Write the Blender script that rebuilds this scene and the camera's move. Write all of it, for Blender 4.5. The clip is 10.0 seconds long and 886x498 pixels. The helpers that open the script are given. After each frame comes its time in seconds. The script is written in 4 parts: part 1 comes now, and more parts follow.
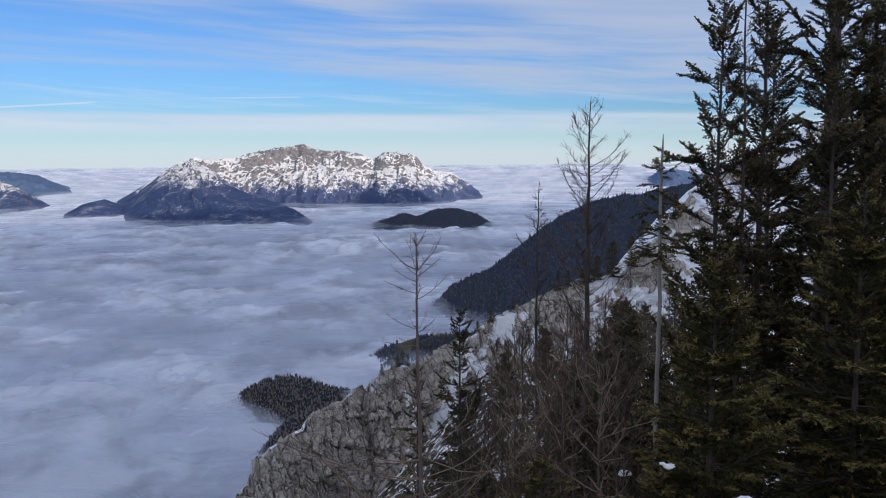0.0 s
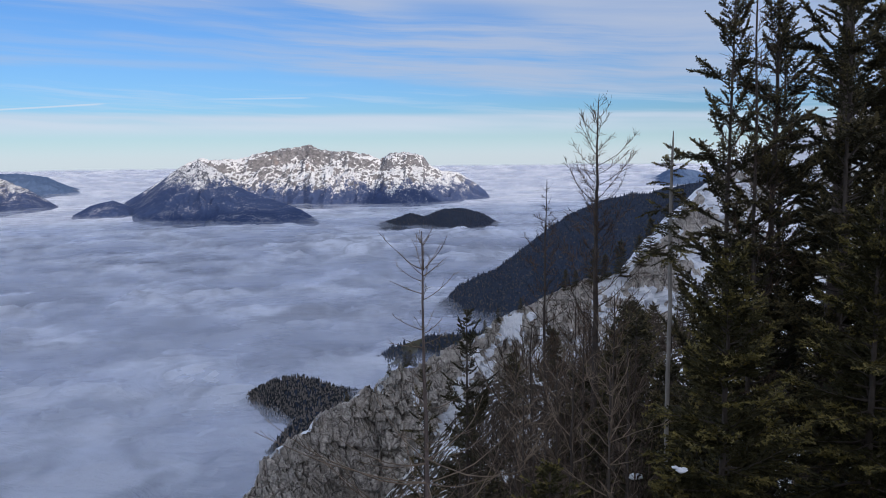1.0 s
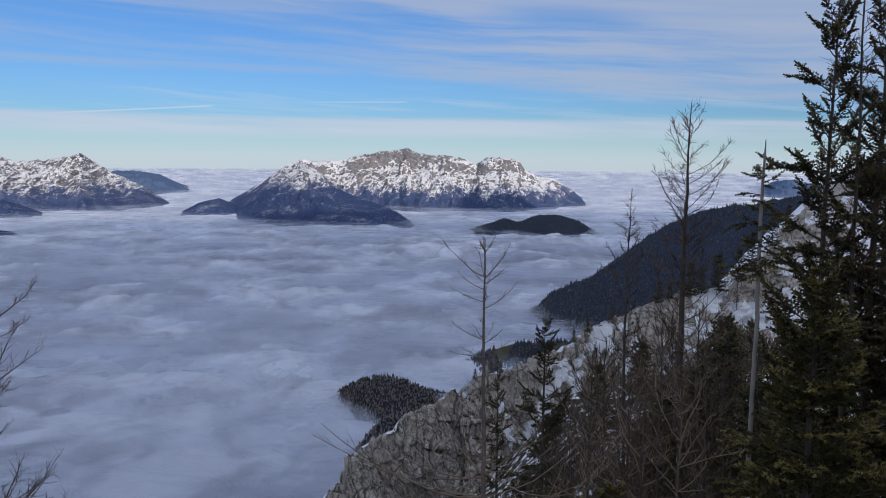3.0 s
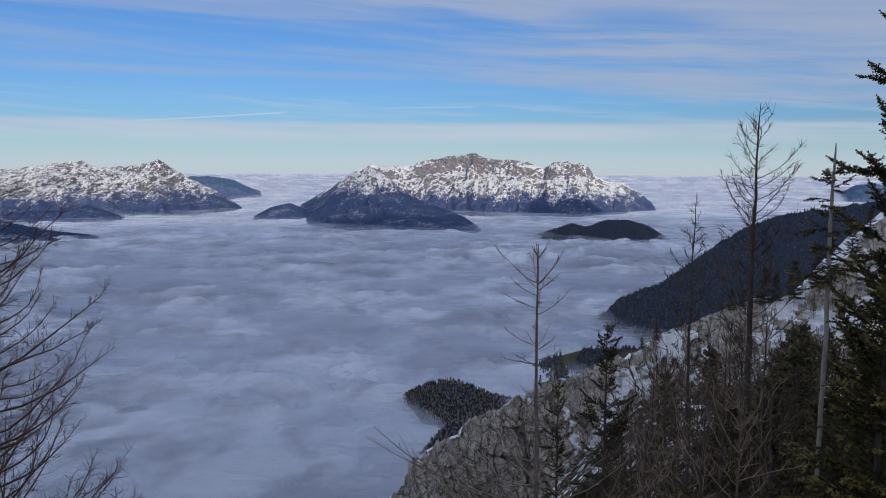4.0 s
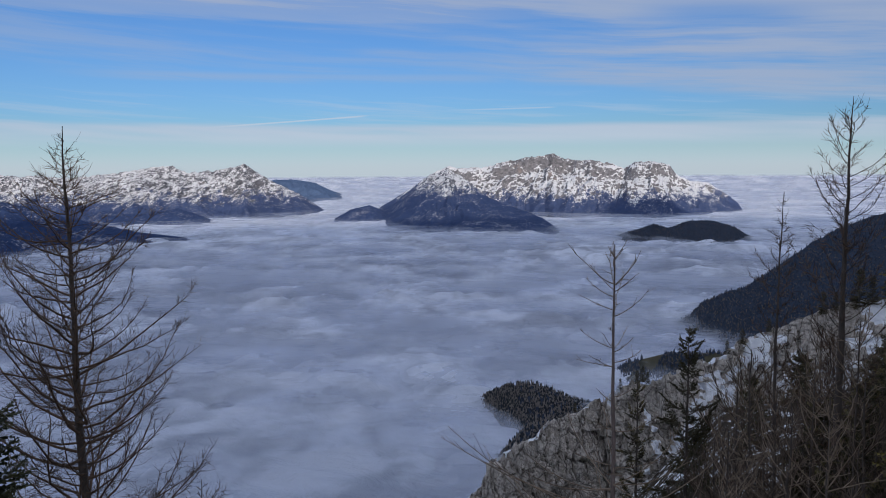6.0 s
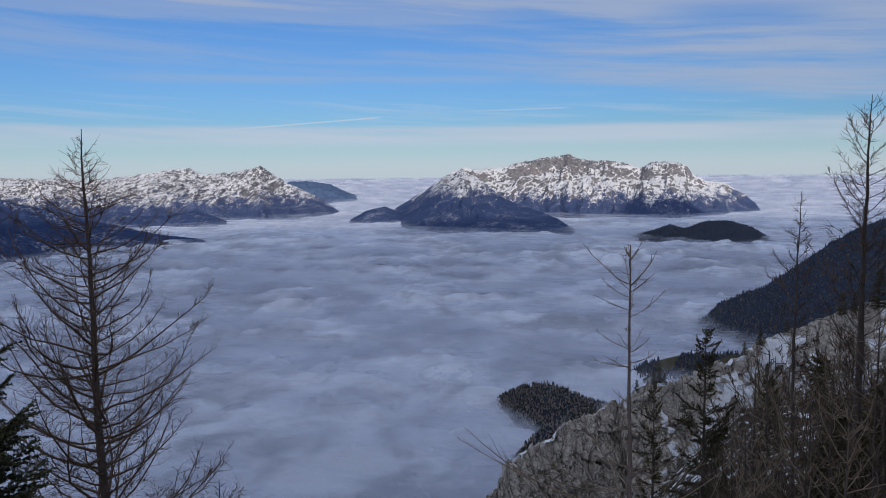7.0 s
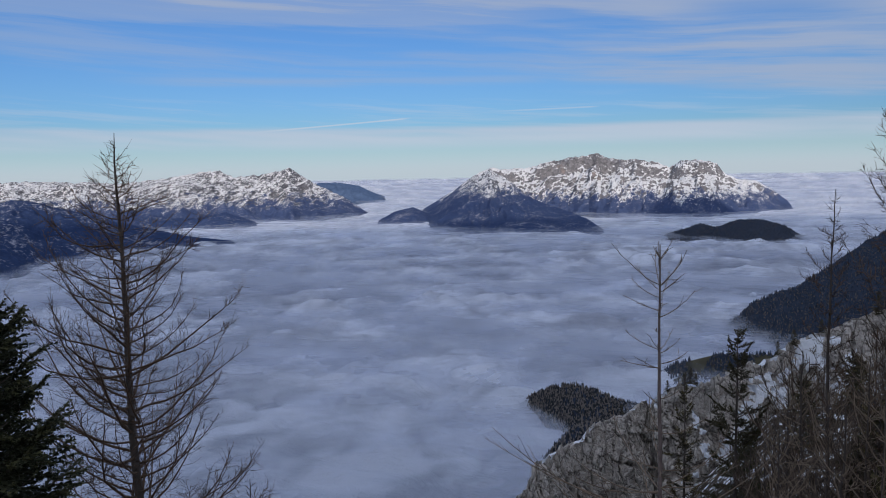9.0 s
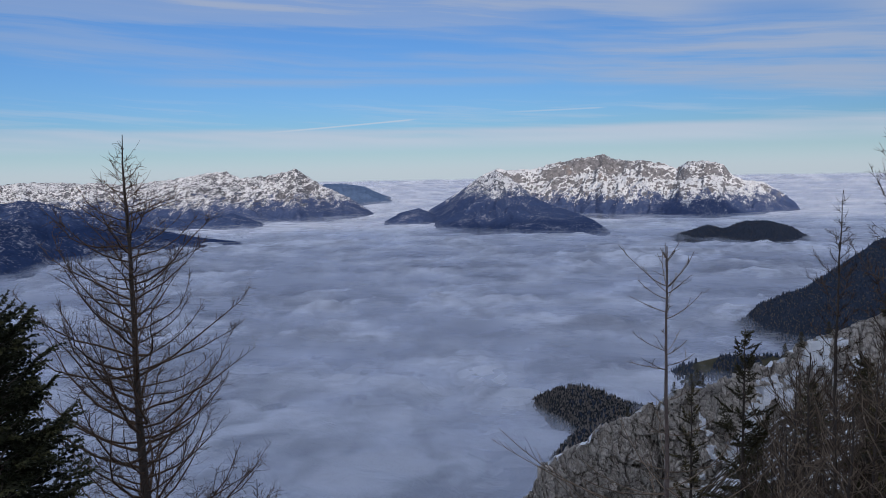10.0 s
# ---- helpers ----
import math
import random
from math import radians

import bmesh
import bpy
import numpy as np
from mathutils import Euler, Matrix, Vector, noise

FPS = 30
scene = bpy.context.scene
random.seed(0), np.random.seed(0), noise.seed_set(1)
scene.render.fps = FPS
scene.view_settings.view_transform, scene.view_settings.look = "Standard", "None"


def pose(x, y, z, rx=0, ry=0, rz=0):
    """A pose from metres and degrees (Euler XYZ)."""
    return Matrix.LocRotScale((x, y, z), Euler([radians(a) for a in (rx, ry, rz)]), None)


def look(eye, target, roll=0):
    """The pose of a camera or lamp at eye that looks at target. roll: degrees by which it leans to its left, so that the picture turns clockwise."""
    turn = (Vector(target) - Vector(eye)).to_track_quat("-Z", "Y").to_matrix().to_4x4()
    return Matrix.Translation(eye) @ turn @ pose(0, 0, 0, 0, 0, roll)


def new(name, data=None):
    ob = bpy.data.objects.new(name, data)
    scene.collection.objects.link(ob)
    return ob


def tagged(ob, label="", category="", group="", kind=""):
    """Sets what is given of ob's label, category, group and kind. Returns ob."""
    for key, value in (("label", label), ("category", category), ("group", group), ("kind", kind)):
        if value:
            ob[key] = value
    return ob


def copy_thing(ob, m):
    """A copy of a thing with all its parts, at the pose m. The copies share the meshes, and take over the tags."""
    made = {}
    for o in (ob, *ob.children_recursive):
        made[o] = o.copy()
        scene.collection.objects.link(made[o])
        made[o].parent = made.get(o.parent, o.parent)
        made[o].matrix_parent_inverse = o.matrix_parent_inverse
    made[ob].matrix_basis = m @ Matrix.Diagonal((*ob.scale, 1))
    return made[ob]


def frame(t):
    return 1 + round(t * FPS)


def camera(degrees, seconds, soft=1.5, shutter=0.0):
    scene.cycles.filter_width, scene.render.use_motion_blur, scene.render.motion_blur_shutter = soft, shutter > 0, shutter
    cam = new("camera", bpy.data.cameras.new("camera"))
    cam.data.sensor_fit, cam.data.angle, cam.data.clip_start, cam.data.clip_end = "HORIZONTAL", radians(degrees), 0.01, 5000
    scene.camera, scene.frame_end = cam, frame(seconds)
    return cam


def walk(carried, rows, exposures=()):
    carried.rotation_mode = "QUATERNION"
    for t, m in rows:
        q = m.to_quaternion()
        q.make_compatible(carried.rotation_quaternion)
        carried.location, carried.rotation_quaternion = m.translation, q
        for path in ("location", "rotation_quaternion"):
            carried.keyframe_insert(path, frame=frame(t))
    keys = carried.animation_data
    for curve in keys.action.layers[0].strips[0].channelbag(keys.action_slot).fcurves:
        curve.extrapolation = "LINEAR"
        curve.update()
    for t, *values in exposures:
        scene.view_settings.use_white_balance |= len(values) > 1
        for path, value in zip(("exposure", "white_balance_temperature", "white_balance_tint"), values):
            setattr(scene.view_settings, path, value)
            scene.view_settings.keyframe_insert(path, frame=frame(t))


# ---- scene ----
# x right, y ahead, z up; the eye starts at the origin, the sea of cloud lies 150 m below it.
cam = camera(58.86, 10.0, soft=0.6)
# seconds, eye, yaw to the left, pitch, roll
PATH = [
    (0.0, (0.000, 0.000, 0.000), 0.00, -6.81, -0.39),
    (0.5, (0.015, 0.114, -0.016), 0.27, -6.81, -0.48),
    (1.0, (0.009, 0.235, -0.041), 0.52, -6.80, -0.62),
    (1.5, (-0.125, 0.384, -0.050), 1.01, -6.89, -0.82),
    (2.0, (-0.143, 0.504, -0.038), 2.01, -6.96, -0.68),
    (2.5, (0.129, 0.555, -0.060), 4.55, -6.63, 0.14),
    (4.0, (0.589, 0.569, -0.035), 12.25, -6.13, 0.26),
    (4.5, (0.606, 0.568, -0.035), 14.22, -6.04, 0.20),
    (5.0, (0.628, 0.579, -0.044), 15.89, -6.07, 0.00),
    (5.5, (0.633, 0.581, -0.045), 17.17, -6.06, -0.22),
    (7.0, (0.642, 0.554, -0.047), 19.09, -5.93, -0.63),
    (7.5, (0.635, 0.549, -0.042), 19.81, -5.92, -0.82),
    (8.0, (0.641, 0.547, -0.044), 20.29, -5.88, -0.96),
    (8.5, (0.645, 0.553, -0.045), 20.81, -5.87, -1.02),
    (9.0, (0.648, 0.555, -0.044), 21.15, -5.86, -1.12),
    (9.5, (0.652, 0.545, -0.043), 21.46, -5.81, -1.11),
    (10.0, (0.644, 0.534, -0.039), 21.59, -5.78, -1.11),
]


def aim(eye, yaw, pitch):
    a, b = radians(yaw), radians(pitch)
    return (eye[0] - math.sin(a) * math.cos(b), eye[1] + math.cos(a) * math.cos(b), eye[2] + math.sin(b))


walk(cam, [(t, look(e, aim(e, yaw, p), r)) for t, e, yaw, p, r in PATH], exposures=[(0.0, -0.12, 6420, 10.0), (2.5, -0.27, 6350, 10.0), (4.5, -0.44, 6270, 10.0), (10.0, -0.46, 6270, 10.0)])

# ---- world, sun ----
SUN_AZ, SUN_EL = 152.0, 8.5          # clockwise from +y, degrees
FOG = -150.0
wd = bpy.data.worlds.new("sky")
scene.world = wd
wd.use_nodes = True
wt = wd.node_tree
wt.nodes.clear()


def wnode(kind, **kw):
    n = wt.nodes.new(kind)
    for k, v in kw.items():
        n.inputs[k].default_value = v
    return n


def wmath(op, a, b=None, c=None):
    n = wt.nodes.new("ShaderNodeMath")
    n.operation = op
    for i, v in enumerate((a, b, c)):
        if v is None:
            continue
        if isinstance(v, (int, float)):
            n.inputs[i].default_value = v
        else:
            wt.links.new(v, n.inputs[i])
    return n.outputs[0]


def wstep(v, lo, hi, a=0.0, b=1.0):
    n = wt.nodes.new("ShaderNodeMapRange")
    n.interpolation_type = "SMOOTHSTEP"
    wt.links.new(v, n.inputs[0])
    for i, x in enumerate((lo, hi, a, b)):
        n.inputs[1 + i].default_value = x
    return n.outputs[0]


def wmix(f, a, b):
    n = wt.nodes.new("ShaderNodeMix")
    n.data_type = "RGBA"
    for v, i in ((f, 0), (a, 6), (b, 7)):
        if isinstance(v, (int, float, tuple)):
            n.inputs[i].default_value = v
        else:
            wt.links.new(v, n.inputs[i])
    return n.outputs[2]


def wnoise(x, y, z, scale, detail, rough=0.55):
    c = wt.nodes.new("ShaderNodeCombineXYZ")
    for i, v in enumerate((x, y, z)):
        if isinstance(v, (int, float)):
            c.inputs[i].default_value = v
        else:
            wt.links.new(v, c.inputs[i])
    n = wt.nodes.new("ShaderNodeTexNoise")
    n.inputs["Scale"].default_value, n.inputs["Detail"].default_value, n.inputs["Roughness"].default_value = scale, detail, rough
    wt.links.new(c.outputs[0], n.inputs["Vector"])
    return n.outputs[0]


sky = wt.nodes.new("ShaderNodeTexSky")
sky.sky_type, sky.sun_disc = "NISHITA", False
sky.sun_elevation, sky.sun_rotation = radians(SUN_EL), radians(SUN_AZ)
sky.altitude, sky.air_density, sky.dust_density, sky.ozone_density = 1500, 1.0, 0.6, 2.5
tc = wt.nodes.new("ShaderNodeTexCoord")
sp = wt.nodes.new("ShaderNodeSeparateXYZ")
wt.links.new(tc.outputs["Generated"], sp.inputs[0])
AZ = wmath("MULTIPLY", wmath("ARCTAN2", sp.outputs[0], sp.outputs[1]), 57.2958)   # degrees to the right of +y
EL = wmath("MULTIPLY", wmath("ARCSINE", sp.outputs[2]), 57.2958)
# streaks of high cloud sink a little to the right and fan out
SL = wmath("ADD", EL, wmath("MULTIPLY", AZ, 0.06))
warp = wnoise(wmath("MULTIPLY", AZ, 0.05), wmath("MULTIPLY", EL, 0.15), 3.0, 1.0, 2)
SLW = wmath("ADD", SL, wmath("MULTIPLY", warp, 1.6))
n1 = wnoise(wmath("MULTIPLY", AZ, 0.035), wmath("MULTIPLY", SLW, 0.55), 0.0, 1.0, 5, 0.55)
n2 = wnoise(wmath("MULTIPLY", AZ, 0.10), wmath("MULTIPLY", SLW, 1.9), 7.0, 1.0, 4, 0.6)
streak = wmath("ADD", wmath("MULTIPLY", n1, 0.7), wmath("MULTIPLY", n2, 0.3))
right = wstep(AZ, -35.0, 30.0, -0.07, 0.14)
high = wmath("ADD", wstep(EL, 4.0, 10.0, -0.04, 0.06), wstep(EL, 11.0, 30.0, 0.0, 0.50))
bands = wt.nodes.new("ShaderNodeValToRGB")
for k, (at, v) in enumerate(((0.0, 0.45), (0.19, 0.52), (0.30, 0.43), (0.42, 0.58), (0.52, 0.58), (0.64, 0.46), (0.80, 0.62), (1.0, 0.58))):
    stop = bands.color_ramp.elements[k] if k < 2 else bands.color_ramp.elements.new(at)
    stop.position, stop.color = at, (v, v, v, 1)
bands.color_ramp.interpolation = "B_SPLINE"
wt.links.new(wmath("DIVIDE", SLW, 14.0), bands.inputs[0])
bias = wmath("MULTIPLY", wmath("SUBTRACT", bands.outputs[0], 0.52), 1.1)
cover = wstep(wmath("ADD", wmath("ADD", streak, bias), wmath("ADD", right, high)), 0.40, 0.66)
low_band = wmath("MULTIPLY", wstep(EL, 1.2, 2.2), wstep(wmath("ADD", EL, wmath("MULTIPLY", warp, 0.5)), 3.4, 2.9))
low_band = wmath("MULTIPLY", low_band, wstep(wnoise(wmath("MULTIPLY", AZ, 0.03), wmath("MULTIPLY", SLW, 0.5), 11.0, 1.0, 3), 0.28, 0.58))
# the veil ends below in a ragged edge, over a belt of clear blue
edge = wmath("ADD", wstep(AZ, -18.0, 14.0, 5.9, 4.0), wmath("MULTIPLY", wmath("SUBTRACT", n2, 0.5), 1.6))
lens = wmath("MULTIPLY", wstep(wmath("ABSOLUTE", wmath("SUBTRACT", AZ, 1.0)), 7.5, 1.0), wstep(wmath("ABSOLUTE", wmath("SUBTRACT", SL, 10.1)), 1.1, 0.1))
cover = wmath("MULTIPLY", cover, wmath("SUBTRACT", 1.0, wmath("MULTIPLY", lens, 0.6)))
streaks = wmath("MULTIPLY", wstep(wmath("ABSOLUTE", wmath("SUBTRACT", EL, 6.2)), 0.55, 0.05), wmath("MULTIPLY", wstep(AZ, -46.0, -36.0), wstep(AZ, -8.0, -18.0)))
# to the left a higher sheet ends in a level edge, with only faint streaks below it
left = wstep(AZ, -2.0, -20.0)
thinner = wmath("MULTIPLY", wmath("MULTIPLY", left, 0.55), wstep(EL, 10.3, 9.9))
cover = wmath("MULTIPLY", cover, wmath("SUBTRACT", 1.0, thinner))
sheet_edge = wstep(wmath("ADD", EL, wmath("MULTIPLY", wmath("SUBTRACT", n2, 0.5), 0.9)), 9.8, 10.25)
cover = wmath("MAXIMUM", cover, wmath("MULTIPLY", wmath("MULTIPLY", sheet_edge, left), 0.62))
cover = wmath("MAXIMUM", cover, wmath("MULTIPLY", streaks, 0.55))
upper = wmath("MULTIPLY", cover, wstep(wmath("SUBTRACT", EL, edge), -0.35, 0.55))
upper = wmath("MULTIPLY", upper, wmath("MAXIMUM", wstep(streak, 0.30, 0.70, 0.62, 1.0), wstep(EL, 11.0, 22.0)))
veil = wmath("MAXIMUM", wmath("MULTIPLY", upper, 0.86), wmath("MULTIPLY", low_band, 0.62))
# two condensation trails
trails = []
for az0, az1, el0, el1, faint in ((-34.0, -23.5, 2.80, 3.62, 0.55), (-17.2, -10.0, 4.00, 4.14, 0.35)):
    line = wmath("ADD", wmath("MULTIPLY", wmath("SUBTRACT", AZ, az0), (el1 - el0) / (az1 - az0)), el0)
    off = wmath("ABSOLUTE", wmath("SUBTRACT", EL, line))
    inside = wmath("MULTIPLY", wstep(AZ, az0 - 1.5, az0 + 3.0), wstep(AZ, az1 + 0.4, az1 - 0.6))
    trail = wmath("MULTIPLY", wmath("MULTIPLY", wstep(off, 0.085, 0.02), inside), faint)
    trails.append(trail)
tint = wnode("ShaderNodeMix")
tint.data_type, tint.blend_type = "RGBA", "MULTIPLY"
tint.inputs[0].default_value = 1.0
wt.links.new(sky.outputs[0], tint.inputs[6])
tint.inputs[7].default_value = (0.66, 0.88, 1.28, 1)
# thin cloud glows warmer towards the sun, at the back
cirrus = wmix(wstep(wmath("ABSOLUTE", AZ), 55.0, 150.0), (4.1, 4.7, 6.0, 1), (5.6, 6.0, 7.0, 1))
# extra brightness low in the unseen sky behind, added to fill the near slope
glow = wmath("MULTIPLY", wstep(wmath("ABSOLUTE", wmath("SUBTRACT", wmath("ABSOLUTE", AZ), SUN_AZ)), 85.0, 20.0), wstep(EL, 48.0, 18.0))
cirrus = wmix(glow, cirrus, (8.6, 8.8, 9.8, 1))
clouded = wmix(veil, tint.outputs[2], cirrus)
haze = wstep(EL, 3.4, 0.0)
pale = wmix(wstep(EL, 1.3, -0.4), (5.5, 7.0, 7.8, 1), (6.3, 7.0, 7.8, 1))
hazed = wmix(wmath("MULTIPLY", haze, 0.70), clouded, pale)
hazed = wmix(wmath("MULTIPLY", low_band, 0.42), hazed, (6.7, 7.2, 8.0, 1))
wisps = wnoise(wmath("MULTIPLY", AZ, 0.07), wmath("MULTIPLY", SLW, 1.5), 21.0, 1.0, 4, 0.6)
wisps = wmath("MULTIPLY", wstep(wisps, 0.46, 0.68), wmath("MULTIPLY", wstep(EL, 1.8, 2.8), wstep(EL, 5.6, 4.2)))
hazed = wmix(wmath("MULTIPLY", wisps, 0.30), hazed, (5.4, 6.1, 7.2, 1))
for trail in trails:
    hazed = wmix(trail, hazed, (6.2, 6.6, 7.4, 1))
bg = wnode("ShaderNodeBackground", Strength=0.125)
wt.links.new(hazed, bg.inputs[0])
wo = wt.nodes.new("ShaderNodeOutputWorld")
wt.links.new(bg.outputs[0], wo.inputs[0])

sun_data = bpy.data.lights.new("sun", "SUN")
sun_data.energy, sun_data.angle, sun_data.color = 4.0, radians(0.5), (1.0, 0.87, 0.73)
sun = new("sun", sun_data)
sun_way = Vector((math.sin(radians(SUN_AZ)) * math.cos(radians(SUN_EL)), math.cos(radians(SUN_AZ)) * math.cos(radians(SUN_EL)), math.sin(radians(SUN_EL))))
sun.matrix_world = look(sun_way * 50, (0, 0, 0))


# ---- noise and meshes ----
def _cell(ix, iy, iz):
    h = (ix * 374761393 + iy * 668265263 + iz * 1440662683) & 0xFFFFFFFF
    h = ((h ^ (h >> 13)) * 1274126177) & 0xFFFFFFFF
    h = ((h ^ (h >> 15)) * 2246822519) & 0xFFFFFFFF
    return ((h ^ (h >> 16)) & 0xFFFF) / 32767.5 - 1.0


def vnoise(p):
    p = np.asarray(p, float)
    i = np.floor(p).astype(np.int64)
    f = p - i
    u = f * f * f * (f * (f * 6 - 15) + 10)
    out = 0
    for dx in (0, 1):
        for dy in (0, 1):
            for dz in (0, 1):
                w = (u[..., 0] if dx else 1 - u[..., 0]) * (u[..., 1] if dy else 1 - u[..., 1]) * (u[..., 2] if dz else 1 - u[..., 2])
                out = out + w * _cell(i[..., 0] + dx, i[..., 1] + dy, i[..., 2] + dz)
    return out


def fbm(p, octaves=5, gain=0.5):
    a, s, out = 1.0, 1.0, 0
    for k in range(octaves):
        out = out + a * vnoise(np.asarray(p) * s + 17.3 * k)
        a, s = a * gain, s * 2.03
    return out


def ridged(p, octaves=5, gain=0.5):
    a, s, out = 1.0, 1.0, 0
    for k in range(octaves):
        out = out + a * (1 - 2 * np.abs(vnoise(np.asarray(p) * s + 31.7 * k)))
        a, s = a * gain, s * 2.07
    return out


def xyz(x, y, z):
    return np.stack(np.broadcast_arrays(np.asarray(x, float), y, z), -1)


def step01(v, lo, hi):
    t = np.clip((np.asarray(v, float) - lo) / (hi - lo), 0, 1)
    return t * t * (3 - 2 * t)


def mesh_of(name, V, F, material, smooth=True):
    V, F = np.ascontiguousarray(V, dtype=np.float32), np.ascontiguousarray(F, dtype=np.int32)
    me = bpy.data.meshes.new(name)
    me.vertices.add(len(V))
    me.vertices.foreach_set("co", V.ravel())
    me.loops.add(F.size)
    me.loops.foreach_set("vertex_index", F.ravel())
    me.polygons.add(len(F))
    me.polygons.foreach_set("loop_start", np.arange(0, F.size, F.shape[1], dtype=np.int32))
    me.update(calc_edges=True)
    me.polygons.foreach_set("use_smooth", np.full(len(F), smooth))
    me.materials.append(material)
    return me


def piece(name, V, F, material, parent=None, label="", smooth=True):
    ob = new(name, mesh_of(name, V, F, material, smooth))
    ob.parent = parent
    return tagged(ob, label)


def sheet(name, P, material, parent=None, label="", smooth=True):
    """A mesh over a grid of places, rows by columns."""
    n, m = P.shape[:2]
    k = np.arange(n * m).reshape(n, m)
    F = np.stack([k[:-1, :-1], k[:-1, 1:], k[1:, 1:], k[1:, :-1]], -1).reshape(-1, 4)
    return piece(name, P.reshape(-1, 3), F, material, parent, label, smooth)


# ---- materials ----
class Mat:
    def __init__(self, name, rough=0.9, spec=0.2):
        self.m = bpy.data.materials.new(name)
        self.m.use_nodes = True
        self.t = self.m.node_tree
        self.b = self.t.nodes["Principled BSDF"]
        self.b.inputs["Roughness"].default_value = rough
        self.b.inputs["Specular IOR Level"].default_value = spec
        self.geo = self.t.nodes.new("ShaderNodeNewGeometry")

    def put(self, v, s):
        if isinstance(v, tuple) and len(v) == 3:
            v = (*v, 1.0)
        if isinstance(v, (int, float, tuple)):
            s.default_value = v
        else:
            self.t.links.new(v, s)

    def math(self, op, a, b=0.0):
        n = self.t.nodes.new("ShaderNodeMath")
        n.operation = op
        self.put(a, n.inputs[0])
        self.put(b, n.inputs[1])
        return n.outputs[0]

    def place(self, scale=(1, 1, 1)):
        n = self.t.nodes.new("ShaderNodeMapping")
        n.inputs["Scale"].default_value = scale
        self.put(self.geo.outputs["Position"], n.inputs["Vector"])
        return n.outputs[0]

    def noise(self, scale, detail=4, rough=0.55, stretch=(1, 1, 1)):
        n = self.t.nodes.new("ShaderNodeTexNoise")
        n.inputs["Scale"].default_value, n.inputs["Detail"].default_value, n.inputs["Roughness"].default_value = scale, detail, rough
        self.put(self.place(stretch), n.inputs["Vector"])
        return n.outputs[0]

    def tone(self, scale, stretch=(1, 1, 1), warp=0.0):
        """Cells: a chance value for each, and the distance to its edge."""
        out = []
        at = self.place(stretch)
        if warp:
            n = self.t.nodes.new("ShaderNodeTexNoise")
            n.inputs["Scale"].default_value = 1.3
            self.put(self.geo.outputs["Position"], n.inputs["Vector"])
            v = self.t.nodes.new("ShaderNodeVectorMath")
            v.operation = "MULTIPLY_ADD"
            self.put(n.outputs[1], v.inputs[0])
            v.inputs[1].default_value = (warp, warp, warp)
            self.put(at, v.inputs[2])
            at = v.outputs[0]
        for feature in ("F1", "DISTANCE_TO_EDGE"):
            n = self.t.nodes.new("ShaderNodeTexVoronoi")
            n.feature = feature
            n.inputs["Scale"].default_value = scale
            self.put(at, n.inputs["Vector"])
            out.append(n)
        sep = self.t.nodes.new("ShaderNodeSeparateColor")
        self.put(out[0].outputs["Color"], sep.inputs[0])
        return sep.outputs[0], out[1].outputs[0]

    def axis(self, i, normal=False):
        n = self.t.nodes.new("ShaderNodeSeparateXYZ")
        self.put(self.geo.outputs["Normal" if normal else "Position"], n.inputs[0])
        return n.outputs[i]

    def ramp(self, v, lo, hi, a=0.0, b=1.0):
        n = self.t.nodes.new("ShaderNodeMapRange")
        n.interpolation_type = "SMOOTHSTEP"
        self.put(v, n.inputs[0])
        for i, x in enumerate((lo, hi, a, b)):
            n.inputs[1 + i].default_value = x
        return n.outputs[0]

    def mix(self, f, a, b):
        n = self.t.nodes.new("ShaderNodeMix")
        n.data_type = "RGBA"
        self.put(f, n.inputs[0])
        self.put(a, n.inputs[6])
        self.put(b, n.inputs[7])
        return n.outputs[2]

    def bump(self, height, strength, distance):
        n = self.t.nodes.new("ShaderNodeBump")
        n.inputs["Strength"].default_value, n.inputs["Distance"].default_value = strength, distance
        self.put(height, n.inputs["Height"])
        self.put(n.outputs[0], self.b.inputs["Normal"])

    def color(self, v):
        self.put(v, self.b.inputs["Base Color"])
        return self


